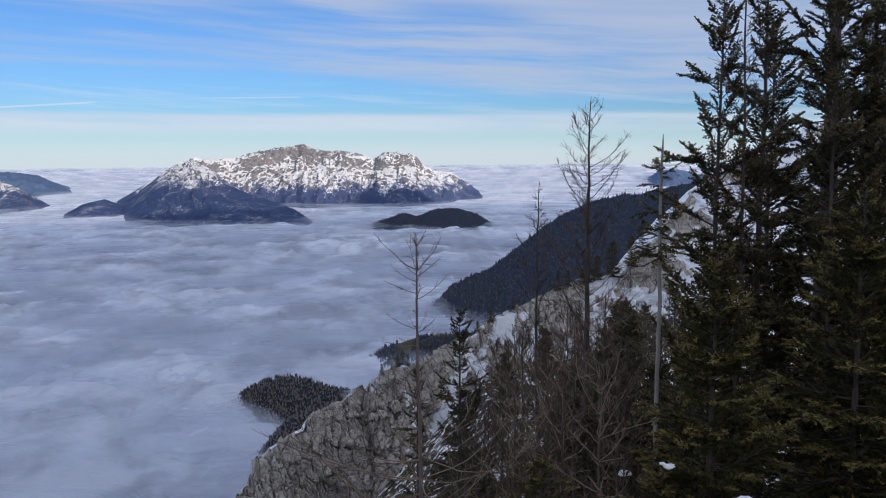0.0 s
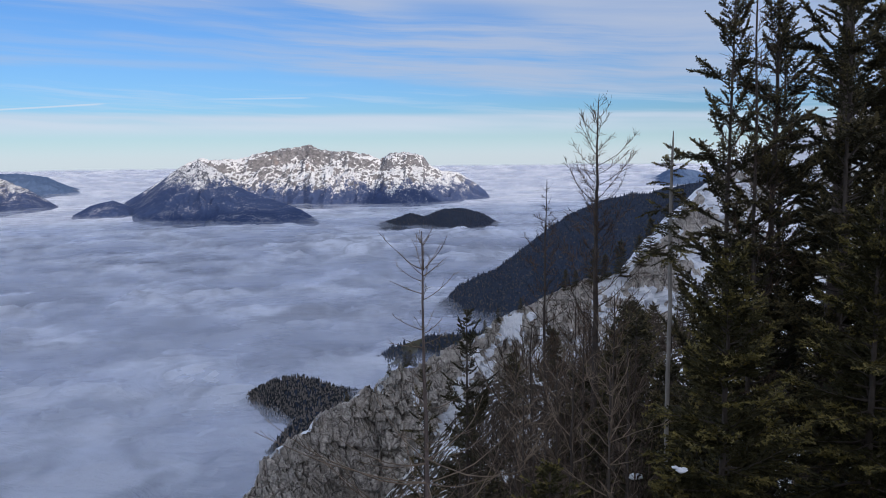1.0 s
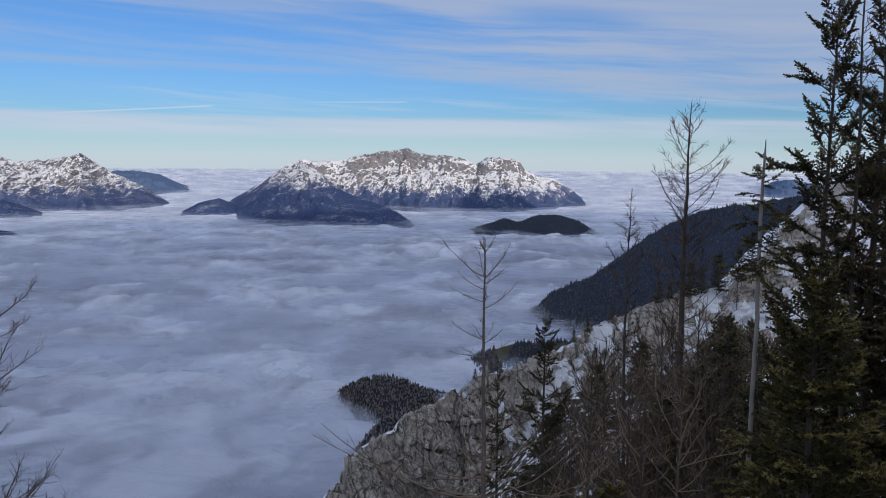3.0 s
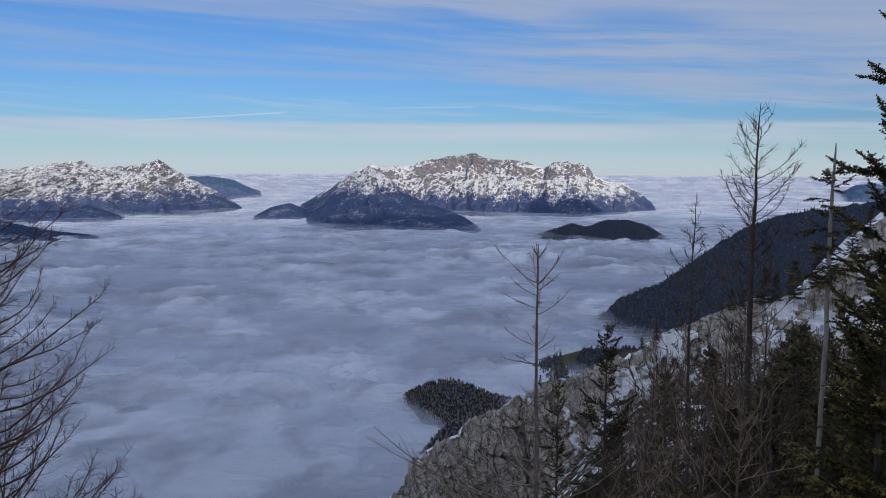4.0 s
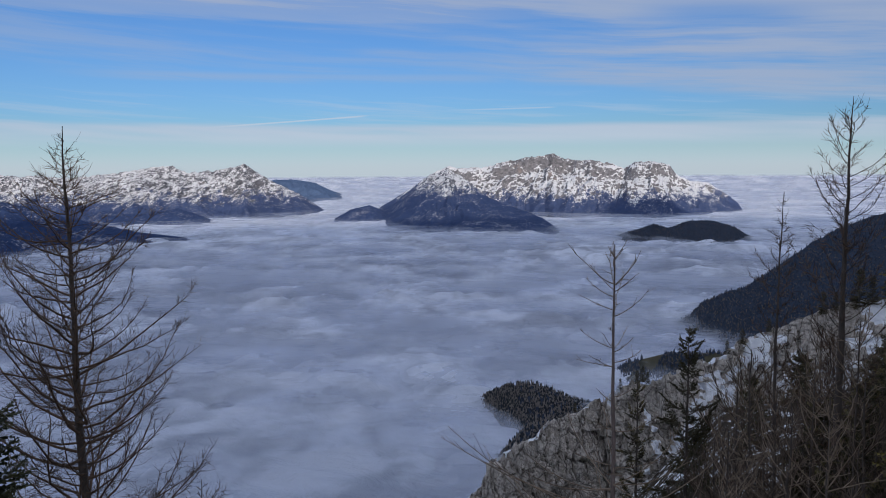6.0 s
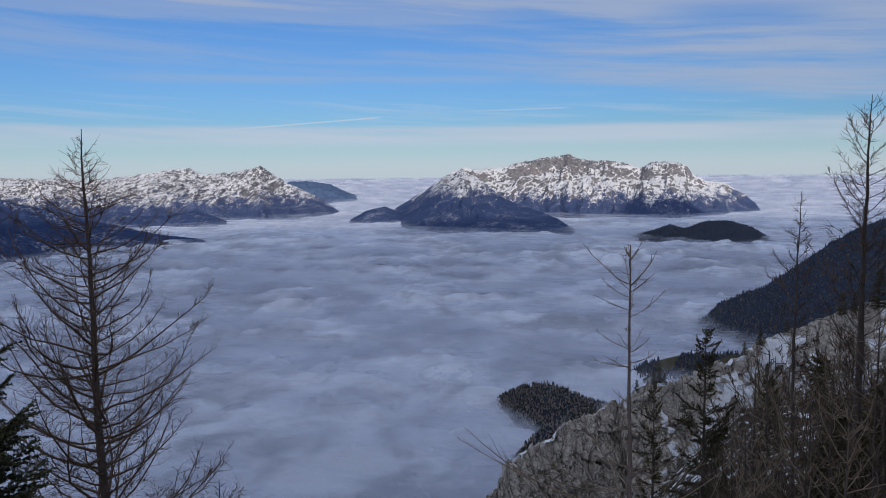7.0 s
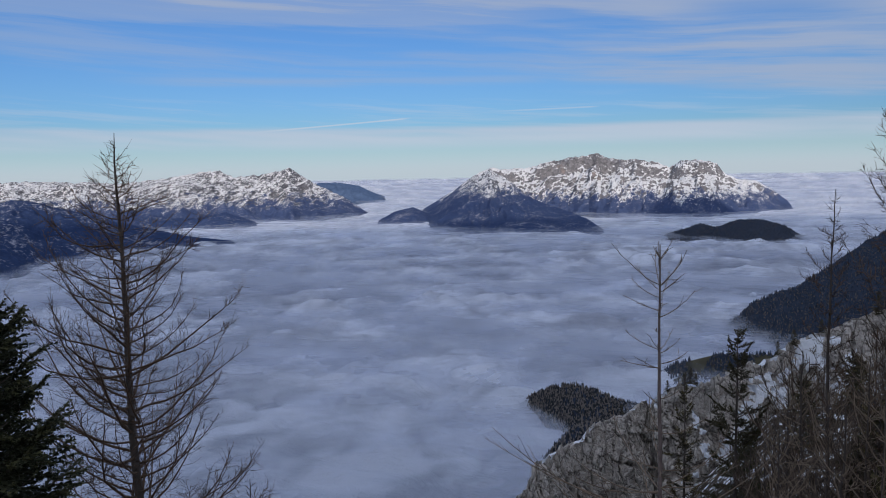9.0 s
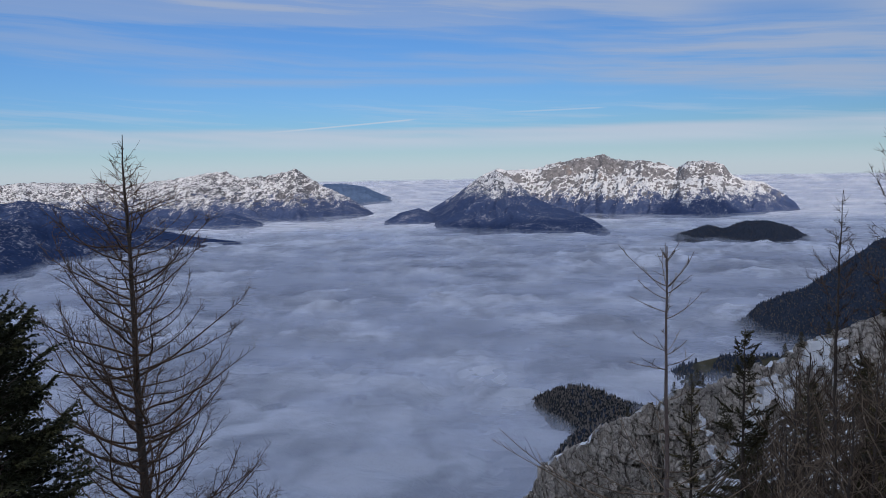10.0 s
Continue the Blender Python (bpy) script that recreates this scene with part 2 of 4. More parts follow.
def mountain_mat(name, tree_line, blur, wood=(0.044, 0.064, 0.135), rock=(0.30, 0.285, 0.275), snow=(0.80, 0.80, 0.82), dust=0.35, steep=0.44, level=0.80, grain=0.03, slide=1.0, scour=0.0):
    """Woods that thin out towards the tree line, above it snow that has slid off the steep rock. wood includes the blue
    of distance haze.
    """
    m = Mat(name, 0.95, 0.05)
    big, fine, grit = m.noise(grain * 0.5, 4), m.noise(grain * 2.2, 7, 0.70, (1.0, 0.4, 0.8)), m.noise(grain * 7.0, 5, 0.70, (1.0, 0.45, 0.8))
    up = m.math("ADD", m.ramp(m.axis(2, True), level - 0.18, level + 0.07, -0.32 * slide, 0.24 * slide), steep)
    for part_noise, much in ((fine, 1.2), (big, 0.6), (grit, 1.7)):
        up = m.math("ADD", up, m.math("MULTIPLY", m.math("SUBTRACT", part_noise, 0.5), much))
    if scour:                       # wind keeps the highest crest bare
        up = m.math("ADD", up, m.ramp(m.axis(2), -12.0, 18.0, 0.0, -scour))
    on = m.ramp(up, 0.34, 0.56)
    stone = m.mix(m.ramp(m.noise(grain * 3, 6, 0.7, (1.2, 0.5, 1.2)), 0.3, 0.7), tuple(c * 1.3 for c in rock), tuple(c * 0.5 for c in rock))
    stone = m.mix(m.ramp(m.noise(grain * 0.35, 3), 0.60, 0.70, 0.0, 0.5), stone, (rock[0] * 1.6, rock[1] * 1.25, rock[2] * 1.0))
    bare = m.mix(on, stone, snow)
    # single trees and clumps: the lower, the denser
    clump = m.math("ADD", m.math("MULTIPLY", m.math("SUBTRACT", m.noise(grain * 8.0, 4, 0.65, (1.0, 0.45, 0.7)), 0.5), 2.2), m.math("MULTIPLY", m.math("SUBTRACT", m.noise(grain * 0.9, 6, 0.62, (1.6, 0.5, 0.8)), 0.5), 2.2))
    z = m.math("ADD", m.axis(2), m.math("MULTIPLY", clump, blur))
    trees = m.ramp(z, tree_line + blur * 0.16, tree_line - blur * 0.16)
    specks = m.ramp(m.math("ADD", m.math("MULTIPLY", m.noise(grain * 7, 5, 0.75, (1.0, 0.45, 0.7)), 0.65), m.math("MULTIPLY", m.noise(grain * 0.5, 4), 0.35)), 0.53, 0.62, 0.0, dust)
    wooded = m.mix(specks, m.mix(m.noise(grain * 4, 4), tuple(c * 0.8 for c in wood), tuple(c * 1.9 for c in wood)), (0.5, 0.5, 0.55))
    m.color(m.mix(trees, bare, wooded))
    m.bump(m.noise(grain * 4, 6, 0.7), 0.8, 5.0)
    return m.m


# the wood colours below have aerial haze painted in, as a blue cast
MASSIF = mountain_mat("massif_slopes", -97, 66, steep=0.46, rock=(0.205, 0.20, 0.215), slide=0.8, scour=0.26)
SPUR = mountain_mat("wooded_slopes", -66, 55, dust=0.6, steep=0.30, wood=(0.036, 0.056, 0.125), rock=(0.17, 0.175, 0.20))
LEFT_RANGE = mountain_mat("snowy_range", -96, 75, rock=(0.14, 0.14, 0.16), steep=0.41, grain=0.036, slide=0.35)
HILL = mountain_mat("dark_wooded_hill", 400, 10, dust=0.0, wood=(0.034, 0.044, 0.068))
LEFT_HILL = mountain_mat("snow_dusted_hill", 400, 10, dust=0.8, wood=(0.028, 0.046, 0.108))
# haze of the farthest ridges is painted in as a pale blue
FAR = mountain_mat("haze_blue_ridge", 400, 10, dust=0.1, wood=(0.075, 0.115, 0.20))

m = Mat("winter_meadow", 0.95, 0.1)
m.color(m.mix(m.ramp(m.noise(0.05, 5, 0.65), 0.35, 0.65), (0.042, 0.042, 0.032), (0.095, 0.086, 0.056)))
m.bump(m.noise(0.4, 4), 0.5, 1.0)
MEADOW = m.m

m = Mat("cloud_top", 1.0, 0.0)
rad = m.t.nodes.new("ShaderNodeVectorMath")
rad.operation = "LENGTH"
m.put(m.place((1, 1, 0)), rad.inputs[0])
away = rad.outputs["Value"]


def swirl(scale, detail, rough, stretch, twist):
    out = m.noise(scale, detail, rough, stretch)
    out.node.inputs["Distortion"].default_value = twist
    return out


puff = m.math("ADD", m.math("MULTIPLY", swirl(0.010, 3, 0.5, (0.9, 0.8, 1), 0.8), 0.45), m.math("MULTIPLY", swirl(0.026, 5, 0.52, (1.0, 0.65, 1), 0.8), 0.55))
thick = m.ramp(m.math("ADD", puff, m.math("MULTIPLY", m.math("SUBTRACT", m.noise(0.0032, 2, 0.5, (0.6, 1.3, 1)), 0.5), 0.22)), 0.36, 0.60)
# thin cloud is duller, dense whiter; these tones also stand in for billow shade
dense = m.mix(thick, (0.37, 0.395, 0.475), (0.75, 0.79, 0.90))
# distance haze painted in: paler and more even towards the horizon
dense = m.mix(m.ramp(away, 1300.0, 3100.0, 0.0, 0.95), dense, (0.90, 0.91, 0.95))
# mountain's shade painted on the nearest cloud, as a darker mix
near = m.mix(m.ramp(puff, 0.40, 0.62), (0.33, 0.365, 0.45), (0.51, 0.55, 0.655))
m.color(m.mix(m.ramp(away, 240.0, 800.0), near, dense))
m.bump(m.math("MULTIPLY", swirl(0.03, 6, 0.60, (0.8, 1.2, 1), 0.6), m.ramp(away, 700.0, 2400.0, 1.0, 0.04)), 0.7, 14.0)
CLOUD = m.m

m = Mat("limestone", 0.92, 0.15)
t1, e1 = m.tone(0.55, (1, 1, 0.5), 0.25)
t2, e2 = m.tone(1.5, (1, 1, 0.6), 0.2)
stone = m.mix(m.ramp(m.noise(0.5, 6, 0.65, (1, 1, 0.3)), 0.30, 0.70), (0.47, 0.42, 0.37), (0.715, 0.645, 0.58))
stone = m.mix(m.math("MULTIPLY", t1, 0.28), stone, (0.29, 0.27, 0.25))
stone = m.mix(m.math("MULTIPLY", t2, 0.42), stone, (0.76, 0.72, 0.68))
stone = m.mix(m.ramp(m.noise(3.0, 6, 0.75, (1, 1, 0.6)), 0.34, 0.54, 0.45, 0.0), stone, (0.20, 0.18, 0.16))
stone = m.mix(m.ramp(m.noise(0.25, 5, 0.7), 0.58, 0.68, 0.0, 0.35), stone, (0.25, 0.205, 0.15))
stone = m.mix(m.ramp(e2, 0.0, 0.06, 0.35, 0.0), stone, (0.06, 0.05, 0.042))
stone = m.mix(m.ramp(e1, 0.0, 0.03, 0.70, 0.0), stone, (0.04, 0.035, 0.03))
m.color(stone)
m.bump(m.math("ADD", m.noise(3.0, 6, 0.75, (1, 1, 0.5)), m.math("ADD", m.ramp(e1, 0.0, 0.10), m.math("MULTIPLY", t2, 0.6))), 1.0, 0.30)
LIMESTONE = m.m

m = Mat("slope_snow", 0.75, 0.25)
m.color(m.mix(m.ramp(m.noise(0.8, 5, 0.6), 0.35, 0.65), (0.74, 0.77, 0.84), (0.86, 0.88, 0.92)))
m.bump(m.noise(1.1, 5, 0.6), 0.5, 0.3)
SLOPE_SNOW = m.m

m = Mat("snowy_ground", 0.9, 0.15)
soil = m.mix(m.noise(1.5, 5, 0.65), (0.024, 0.018, 0.013), (0.085, 0.064, 0.042))
m.color(m.mix(m.ramp(m.noise(0.8, 6, 0.66), 0.53, 0.555), soil, (0.82, 0.84, 0.88)))
m.bump(m.noise(3.0, 5, 0.7), 0.7, 0.15)
GROUND = m.m

m = Mat("grey_bark", 0.95, 0.1)
m.color(m.mix(m.noise(9, 5, 0.65, (1, 1, 0.35)), (0.040, 0.033, 0.030), (0.165, 0.138, 0.12)))
m.bump(m.noise(25, 4, 0.7, (1, 1, 0.3)), 0.8, 0.02)
BARK = m.m

m = Mat("pale_bark", 0.95, 0.1)
m.color(m.mix(m.noise(9, 5, 0.65, (1, 1, 0.35)), (0.16, 0.145, 0.13), (0.42, 0.39, 0.355)))
PALE_BARK = m.m

m = Mat("larch_twigs", 0.9, 0.1)
m.color(m.mix(m.math("ADD", m.math("MULTIPLY", m.geo.outputs["Random Per Island"], 0.75), m.math("MULTIPLY", m.noise(2.5, 4), 0.25)), (0.030, 0.023, 0.020), (0.22, 0.168, 0.13)))
TWIG = m.m

m = Mat("brown_twigs", 0.9, 0.1)
m.color(m.mix(m.geo.outputs["Random Per Island"], (0.040, 0.028, 0.023), (0.19, 0.125, 0.085)))
TWIG_BROWN = m.m


def needle_mat(name, dark, light):
    m = Mat(name, 0.65, 0.25)
    m.color(m.mix(m.geo.outputs["Random Per Island"], dark, m.mix(m.noise(0.9, 3), dark, light)))
    return m.m


# pairs of needle colours: crown shade painted inside, light on the tips
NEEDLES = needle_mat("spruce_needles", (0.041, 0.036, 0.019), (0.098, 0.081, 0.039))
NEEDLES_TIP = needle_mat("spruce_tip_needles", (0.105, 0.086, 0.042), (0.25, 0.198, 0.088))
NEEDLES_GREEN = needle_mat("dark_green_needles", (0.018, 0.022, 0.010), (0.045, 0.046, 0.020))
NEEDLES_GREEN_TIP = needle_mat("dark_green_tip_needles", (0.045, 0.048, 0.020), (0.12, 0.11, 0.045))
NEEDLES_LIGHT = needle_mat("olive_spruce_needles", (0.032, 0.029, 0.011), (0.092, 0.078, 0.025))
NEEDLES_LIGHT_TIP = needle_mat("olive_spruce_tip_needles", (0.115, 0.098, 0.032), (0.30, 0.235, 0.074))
m = Mat("far_trees", 0.9, 0.1)
m.color(m.mix(m.ramp(m.geo.outputs["Random Per Island"], 0.30, 0.75), (0.036, 0.042, 0.050), (0.225, 0.20, 0.185)))
WOOD_MIXED = m.m
# dark conifers with the blue of distance haze mixed into their colour
m = Mat("hazy_dark_trees", 0.9, 0.1)
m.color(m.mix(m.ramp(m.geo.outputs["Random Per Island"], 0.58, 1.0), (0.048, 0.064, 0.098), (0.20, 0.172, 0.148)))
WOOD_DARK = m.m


GRID = {}          # the surfaces that carry trees


# ---- far mountains ----
def far_range(name, profile, base, crest, material, label, brow=0.0, n=420, m=110, bulge=1.0, rough=0.16, seed=0.0, back=0.35, scale=0.006, bottom=None, category="mountain", flutes=0.02, grit=0.020, shore=0.03):
    """A mountain from its skyline: (degrees to the right of +y, degrees above the level) along crest metres off; base: where its foot stands.
    base and crest may be lists of (azimuth, metres)."""
    pa, pe = np.array(profile).T
    a = np.linspace(pa[0], pa[-1], n)
    far = lambda v: np.interp(a, *np.array(v).T) if isinstance(v, list) else np.full(n, float(v))
    db, dc = far(base), far(crest)
    db = db * (1 + shore * fbm(xyz(a * 0.45, seed, 0.5), 4))
    foot = FOG - 12 if bottom is None else bottom
    rise = np.interp(a, pa, pe)
    top = np.maximum(dc * np.tan(np.radians(rise)), foot)
    s = np.r_[np.linspace(0, 1, m), 1 + np.linspace(0.03, back, 14)][:, None]
    d = db + (dc - db) * s
    x, y = d * np.sin(np.radians(a)), d * np.cos(np.radians(a))
    t = np.clip(s, 0, 1)
    t = (1 - brow) * t ** bulge + brow * step01(t + 0.06 * fbm(xyz(x * 0.006, y * 0.003, seed), 4), 0.80, 0.96)
    h = top - foot
    up = np.where(s <= 1, t, 1 - (np.clip(s - 1, 0, None) / back) ** 1.3 * (top - FOG + 40) / np.maximum(h, 1))
    p = xyz(x * scale, y * scale * 0.55, seed)
    carve = ridged(p, 6, 0.55) + 0.5 * ridged(p * 2.3 + 9, 4, 0.5)
    mid = np.clip(np.sin(np.pi * np.clip(s, 0, 1)), 0, 1) ** 0.6
    crag = ridged(xyz(x * scale * 7, y * scale * 7, seed + 5), 4, 0.6)
    run = a * np.radians(1) * dc
    flute = ridged(xyz(run * 0.016 + 0.4 * vnoise(p * 3), y * 0.0016, seed + 2), 4, 0.55)
    z = foot + h * up + h * rough * mid * (carve - 0.5) + h * flutes * mid * flute + h * grit * crag * np.clip(s * 1.5, 0, 1)
    ob = sheet(name, xyz(x, y, z), material)
    GRID[name] = xyz(x, y, z)[:m + 3]
    return tagged(ob, label, category)


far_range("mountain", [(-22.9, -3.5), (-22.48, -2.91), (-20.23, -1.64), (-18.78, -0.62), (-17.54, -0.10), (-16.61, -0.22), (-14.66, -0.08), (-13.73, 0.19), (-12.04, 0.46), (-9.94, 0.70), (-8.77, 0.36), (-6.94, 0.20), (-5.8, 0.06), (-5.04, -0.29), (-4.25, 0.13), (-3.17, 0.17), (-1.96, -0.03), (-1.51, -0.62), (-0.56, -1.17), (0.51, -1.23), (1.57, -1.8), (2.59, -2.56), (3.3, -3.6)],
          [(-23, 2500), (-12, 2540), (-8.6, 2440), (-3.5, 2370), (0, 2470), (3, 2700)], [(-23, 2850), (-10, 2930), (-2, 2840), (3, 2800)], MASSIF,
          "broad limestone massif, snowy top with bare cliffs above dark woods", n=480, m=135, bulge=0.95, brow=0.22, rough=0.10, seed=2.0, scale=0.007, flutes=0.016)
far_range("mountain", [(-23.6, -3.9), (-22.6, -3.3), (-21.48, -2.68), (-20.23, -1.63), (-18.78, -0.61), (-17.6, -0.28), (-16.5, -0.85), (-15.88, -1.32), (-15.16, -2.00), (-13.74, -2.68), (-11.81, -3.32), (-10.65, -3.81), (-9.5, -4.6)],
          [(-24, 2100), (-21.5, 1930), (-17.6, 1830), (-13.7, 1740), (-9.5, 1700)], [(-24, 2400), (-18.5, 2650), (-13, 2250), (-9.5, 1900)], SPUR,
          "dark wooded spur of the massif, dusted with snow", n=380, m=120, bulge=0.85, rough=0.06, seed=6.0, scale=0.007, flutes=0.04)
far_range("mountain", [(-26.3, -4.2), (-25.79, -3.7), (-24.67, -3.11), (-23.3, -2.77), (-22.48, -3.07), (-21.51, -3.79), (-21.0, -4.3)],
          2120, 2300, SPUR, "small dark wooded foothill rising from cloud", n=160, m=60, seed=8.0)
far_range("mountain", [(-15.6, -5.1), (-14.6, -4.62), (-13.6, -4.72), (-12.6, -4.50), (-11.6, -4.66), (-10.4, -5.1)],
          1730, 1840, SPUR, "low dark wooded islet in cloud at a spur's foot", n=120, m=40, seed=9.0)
far_range("mountain", [(-6.2, -5.6), (-5.48, -5.06), (-4.76, -4.78), (-2.89, -4.18), (-1.89, -4.42), (-0.3, -3.86), (0.98, -3.85), (2.43, -4.26), (3.99, -5.17), (4.6, -5.7)],
          [(-6, 1650), (-1.3, 1580), (1.9, 1510), (5, 1640)], 1780, HILL, "dark wooded hill standing like an island in cloud", n=240, m=80, bulge=0.7, rough=0.08, seed=3.0)
ISLAND = GRID["mountain"]
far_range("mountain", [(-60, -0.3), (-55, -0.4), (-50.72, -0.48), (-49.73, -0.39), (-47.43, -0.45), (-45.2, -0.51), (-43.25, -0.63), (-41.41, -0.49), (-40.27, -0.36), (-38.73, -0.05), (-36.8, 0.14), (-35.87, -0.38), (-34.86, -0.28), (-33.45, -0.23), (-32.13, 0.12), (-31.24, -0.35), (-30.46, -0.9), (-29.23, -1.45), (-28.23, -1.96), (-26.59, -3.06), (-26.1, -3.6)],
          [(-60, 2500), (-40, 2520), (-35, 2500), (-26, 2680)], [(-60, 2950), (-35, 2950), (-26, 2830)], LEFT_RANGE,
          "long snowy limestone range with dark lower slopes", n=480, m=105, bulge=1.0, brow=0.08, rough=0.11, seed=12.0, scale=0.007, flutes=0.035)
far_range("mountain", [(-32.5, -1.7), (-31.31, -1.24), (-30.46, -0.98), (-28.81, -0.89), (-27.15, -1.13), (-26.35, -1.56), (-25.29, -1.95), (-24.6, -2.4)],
          3300, 3900, FAR, "distant wooded ridge above cloud, coloured haze blue", n=160, m=50, seed=14.0)
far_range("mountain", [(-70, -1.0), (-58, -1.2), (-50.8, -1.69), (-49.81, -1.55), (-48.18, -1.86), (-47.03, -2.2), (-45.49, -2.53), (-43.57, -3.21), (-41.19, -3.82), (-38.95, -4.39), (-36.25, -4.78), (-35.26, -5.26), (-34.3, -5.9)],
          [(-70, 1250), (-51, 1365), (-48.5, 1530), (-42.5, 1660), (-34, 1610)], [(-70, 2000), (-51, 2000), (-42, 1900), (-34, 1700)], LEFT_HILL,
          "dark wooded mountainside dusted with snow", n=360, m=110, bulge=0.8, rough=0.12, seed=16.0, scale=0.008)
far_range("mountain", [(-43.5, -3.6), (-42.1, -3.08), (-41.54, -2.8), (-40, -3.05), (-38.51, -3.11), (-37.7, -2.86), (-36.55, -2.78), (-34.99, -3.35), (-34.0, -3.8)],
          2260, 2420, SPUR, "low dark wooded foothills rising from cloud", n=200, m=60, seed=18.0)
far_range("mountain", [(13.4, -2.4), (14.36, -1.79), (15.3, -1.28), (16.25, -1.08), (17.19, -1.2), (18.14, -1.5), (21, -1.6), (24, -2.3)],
          3500, 4100, FAR, "distant mountain above cloud, coloured haze blue", n=160, m=50, seed=20.0)


# ---- sea of cloud ----
def fog_height(x, y):
    r = np.hypot(x, y)
    far = np.clip((r - 2800) / 2150, 0, 1) ** 2
    p = xyz(x * 0.012, y * 0.017, 0.0)
    q = p + 0.5 * fbm(p * 0.7 + 5, 3)[..., None]
    puffs = [np.sqrt(vnoise(q * k + 7 * k) ** 2 + 0.012) for k in (1, 2.1, 4.3, 8.1)]
    billow = puffs[0] + 0.5 * puffs[1] + 0.30 * puffs[2] + 0.16 * puffs[3]
    z = FOG - 4 + 88 * far + 2.6 * (1 - step01(r, 500, 900))
    z = z + 5.5 * fbm(xyz(x * 0.0045, y * 0.0045, 2.0), 3) * step01(r, 800, 1500) * (1 - step01(r, 2600, 3300))
    return z + (14.0 * (billow - 0.74) + 4.0 * fbm(p * 0.35 + 40, 3) + 1.2 * fbm(p * 6 + 70, 3)) * (1 - 0.985 * step01(r, 900, 3200)) * (0.45 + 0.55 * step01(r, 350, 1000))


a = np.radians(np.r_[np.linspace(-180, -76, 60), np.linspace(-75, 65, 340), np.linspace(66, 180, 60)])[None, :]
r = np.geomspace(90, 4960, 250)[:, None]
x, y = r * np.sin(a), r * np.cos(a)
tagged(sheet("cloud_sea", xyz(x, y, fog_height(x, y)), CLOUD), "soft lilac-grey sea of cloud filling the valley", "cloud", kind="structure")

# thin veils of mist over it, which soften the shores
m = Mat("mist", 1.0, 0.0)
wisp = m.noise(0.010, 6, 0.62, (0.8, 1.2, 2.5))
thin, glow, cut = m.t.nodes.new("ShaderNodeBsdfTransparent"), m.t.nodes.new("ShaderNodeBsdfTranslucent"), m.t.nodes.new("ShaderNodeMixShader")
both, white = m.t.nodes.new("ShaderNodeMixShader"), m.t.nodes.new("ShaderNodeBsdfDiffuse")
white.inputs[0].default_value = glow.inputs[0].default_value = (0.74, 0.78, 0.88, 1)
m.put(m.ramp(wisp, 0.36, 0.66, 0.02, 0.36), cut.inputs[0])
m.put(thin.outputs[0], cut.inputs[1])
m.put(white.outputs[0], both.inputs[1])
m.put(glow.outputs[0], both.inputs[2])
m.put(both.outputs[0], cut.inputs[2])
m.put(cut.outputs[0], m.t.nodes["Material Output"].inputs[0])
both.inputs[0].default_value = 0.45
MIST = m.m
a = np.radians(np.linspace(-75, 60, 160))[None, :]
r = np.geomspace(250, 4950, 90)[:, None]
x, y = r * np.sin(a), r * np.cos(a)
mist = new("mist")
for lift in (-5.2, -2.4, 0.5, 3.6):
    rise = lift * (0.75 + 0.45 * step01(r, 500, 2200)) + 1.6 * fbm(xyz(x * 0.0022, y * 0.0022, 9.0 * lift), 2) * (1 - step01(r, 2300, 3400))
    sheet("mist_layer", xyz(x, y, FOG + 88 * np.clip((r - 2800) / 2150, 0, 1) ** 2 + rise), MIST, mist)
tagged(mist, "thin translucent mist drifting over the sea of cloud", "mist", kind="structure")

# ---- own mountain ----
RIDGE = [(-46, 70, -92), (-33, 80, -60), (-24.8, 88.6, -40), (-21.4, 90.5, -36.2), (-16.4, 97.6, -33.0), (-11.2, 104.4, -31.0), (-6.5, 103.8, -28.3), (-3.9, 105.9, -28.7),
         (1.2, 112, -27.8), (8.3, 119.7, -24.8), (14.4, 119.1, -21.4), (20.1, 122.4, -20.0), (29.1, 126.7, -18.9), (35.4, 133.4, -15.1), (48.9, 152.3, -6.8), (66, 178, -1), (117, 210, 15), (190, 230, 50)]


def along(points, steps):
    """Places at even steps along a polyline, softened."""
    p = np.array(points, float)
    t = np.r_[0, np.cumsum(np.linalg.norm(np.diff(p, axis=0), axis=1))]
    u = np.linspace(0, t[-1], steps)
    return np.stack([np.interp(u, t, p[:, i]) for i in range(3)], -1)


def blocks(u, v, seed):
    """Cells of a cracked wall: for each place the chance value of its block, its tilt, and the distance to the next crack."""
    i, j = np.floor(u).astype(np.int64), np.floor(v).astype(np.int64)
    d1, d2 = np.full(u.shape, 9.0), np.full(u.shape, 9.0)
    own, du, dv = np.zeros(u.shape), np.zeros(u.shape), np.zeros(u.shape)
    for di in (-1, 0, 1):
        for dj in (-1, 0, 1):
            a, b = i + di, j + dj
            pu, pv = u - a - 0.5 - 0.42 * _cell(a, b, np.int64(seed)), v - b - 0.5 - 0.42 * _cell(a, b, np.int64(seed + 1))
            d = np.hypot(pu, pv)
            first = d < d1
            d2 = np.where(first, d1, np.minimum(d2, d))
            d1 = np.where(first, d, d1)
            own = np.where(first, _cell(a, b, np.int64(seed + 2)), own)
            du, dv = np.where(first, pu, du), np.where(first, pv, dv)
    tilt = du * np.sin(own * 40) + dv * (0.5 + np.cos(own * 40))
    return own, tilt, d2 - d1


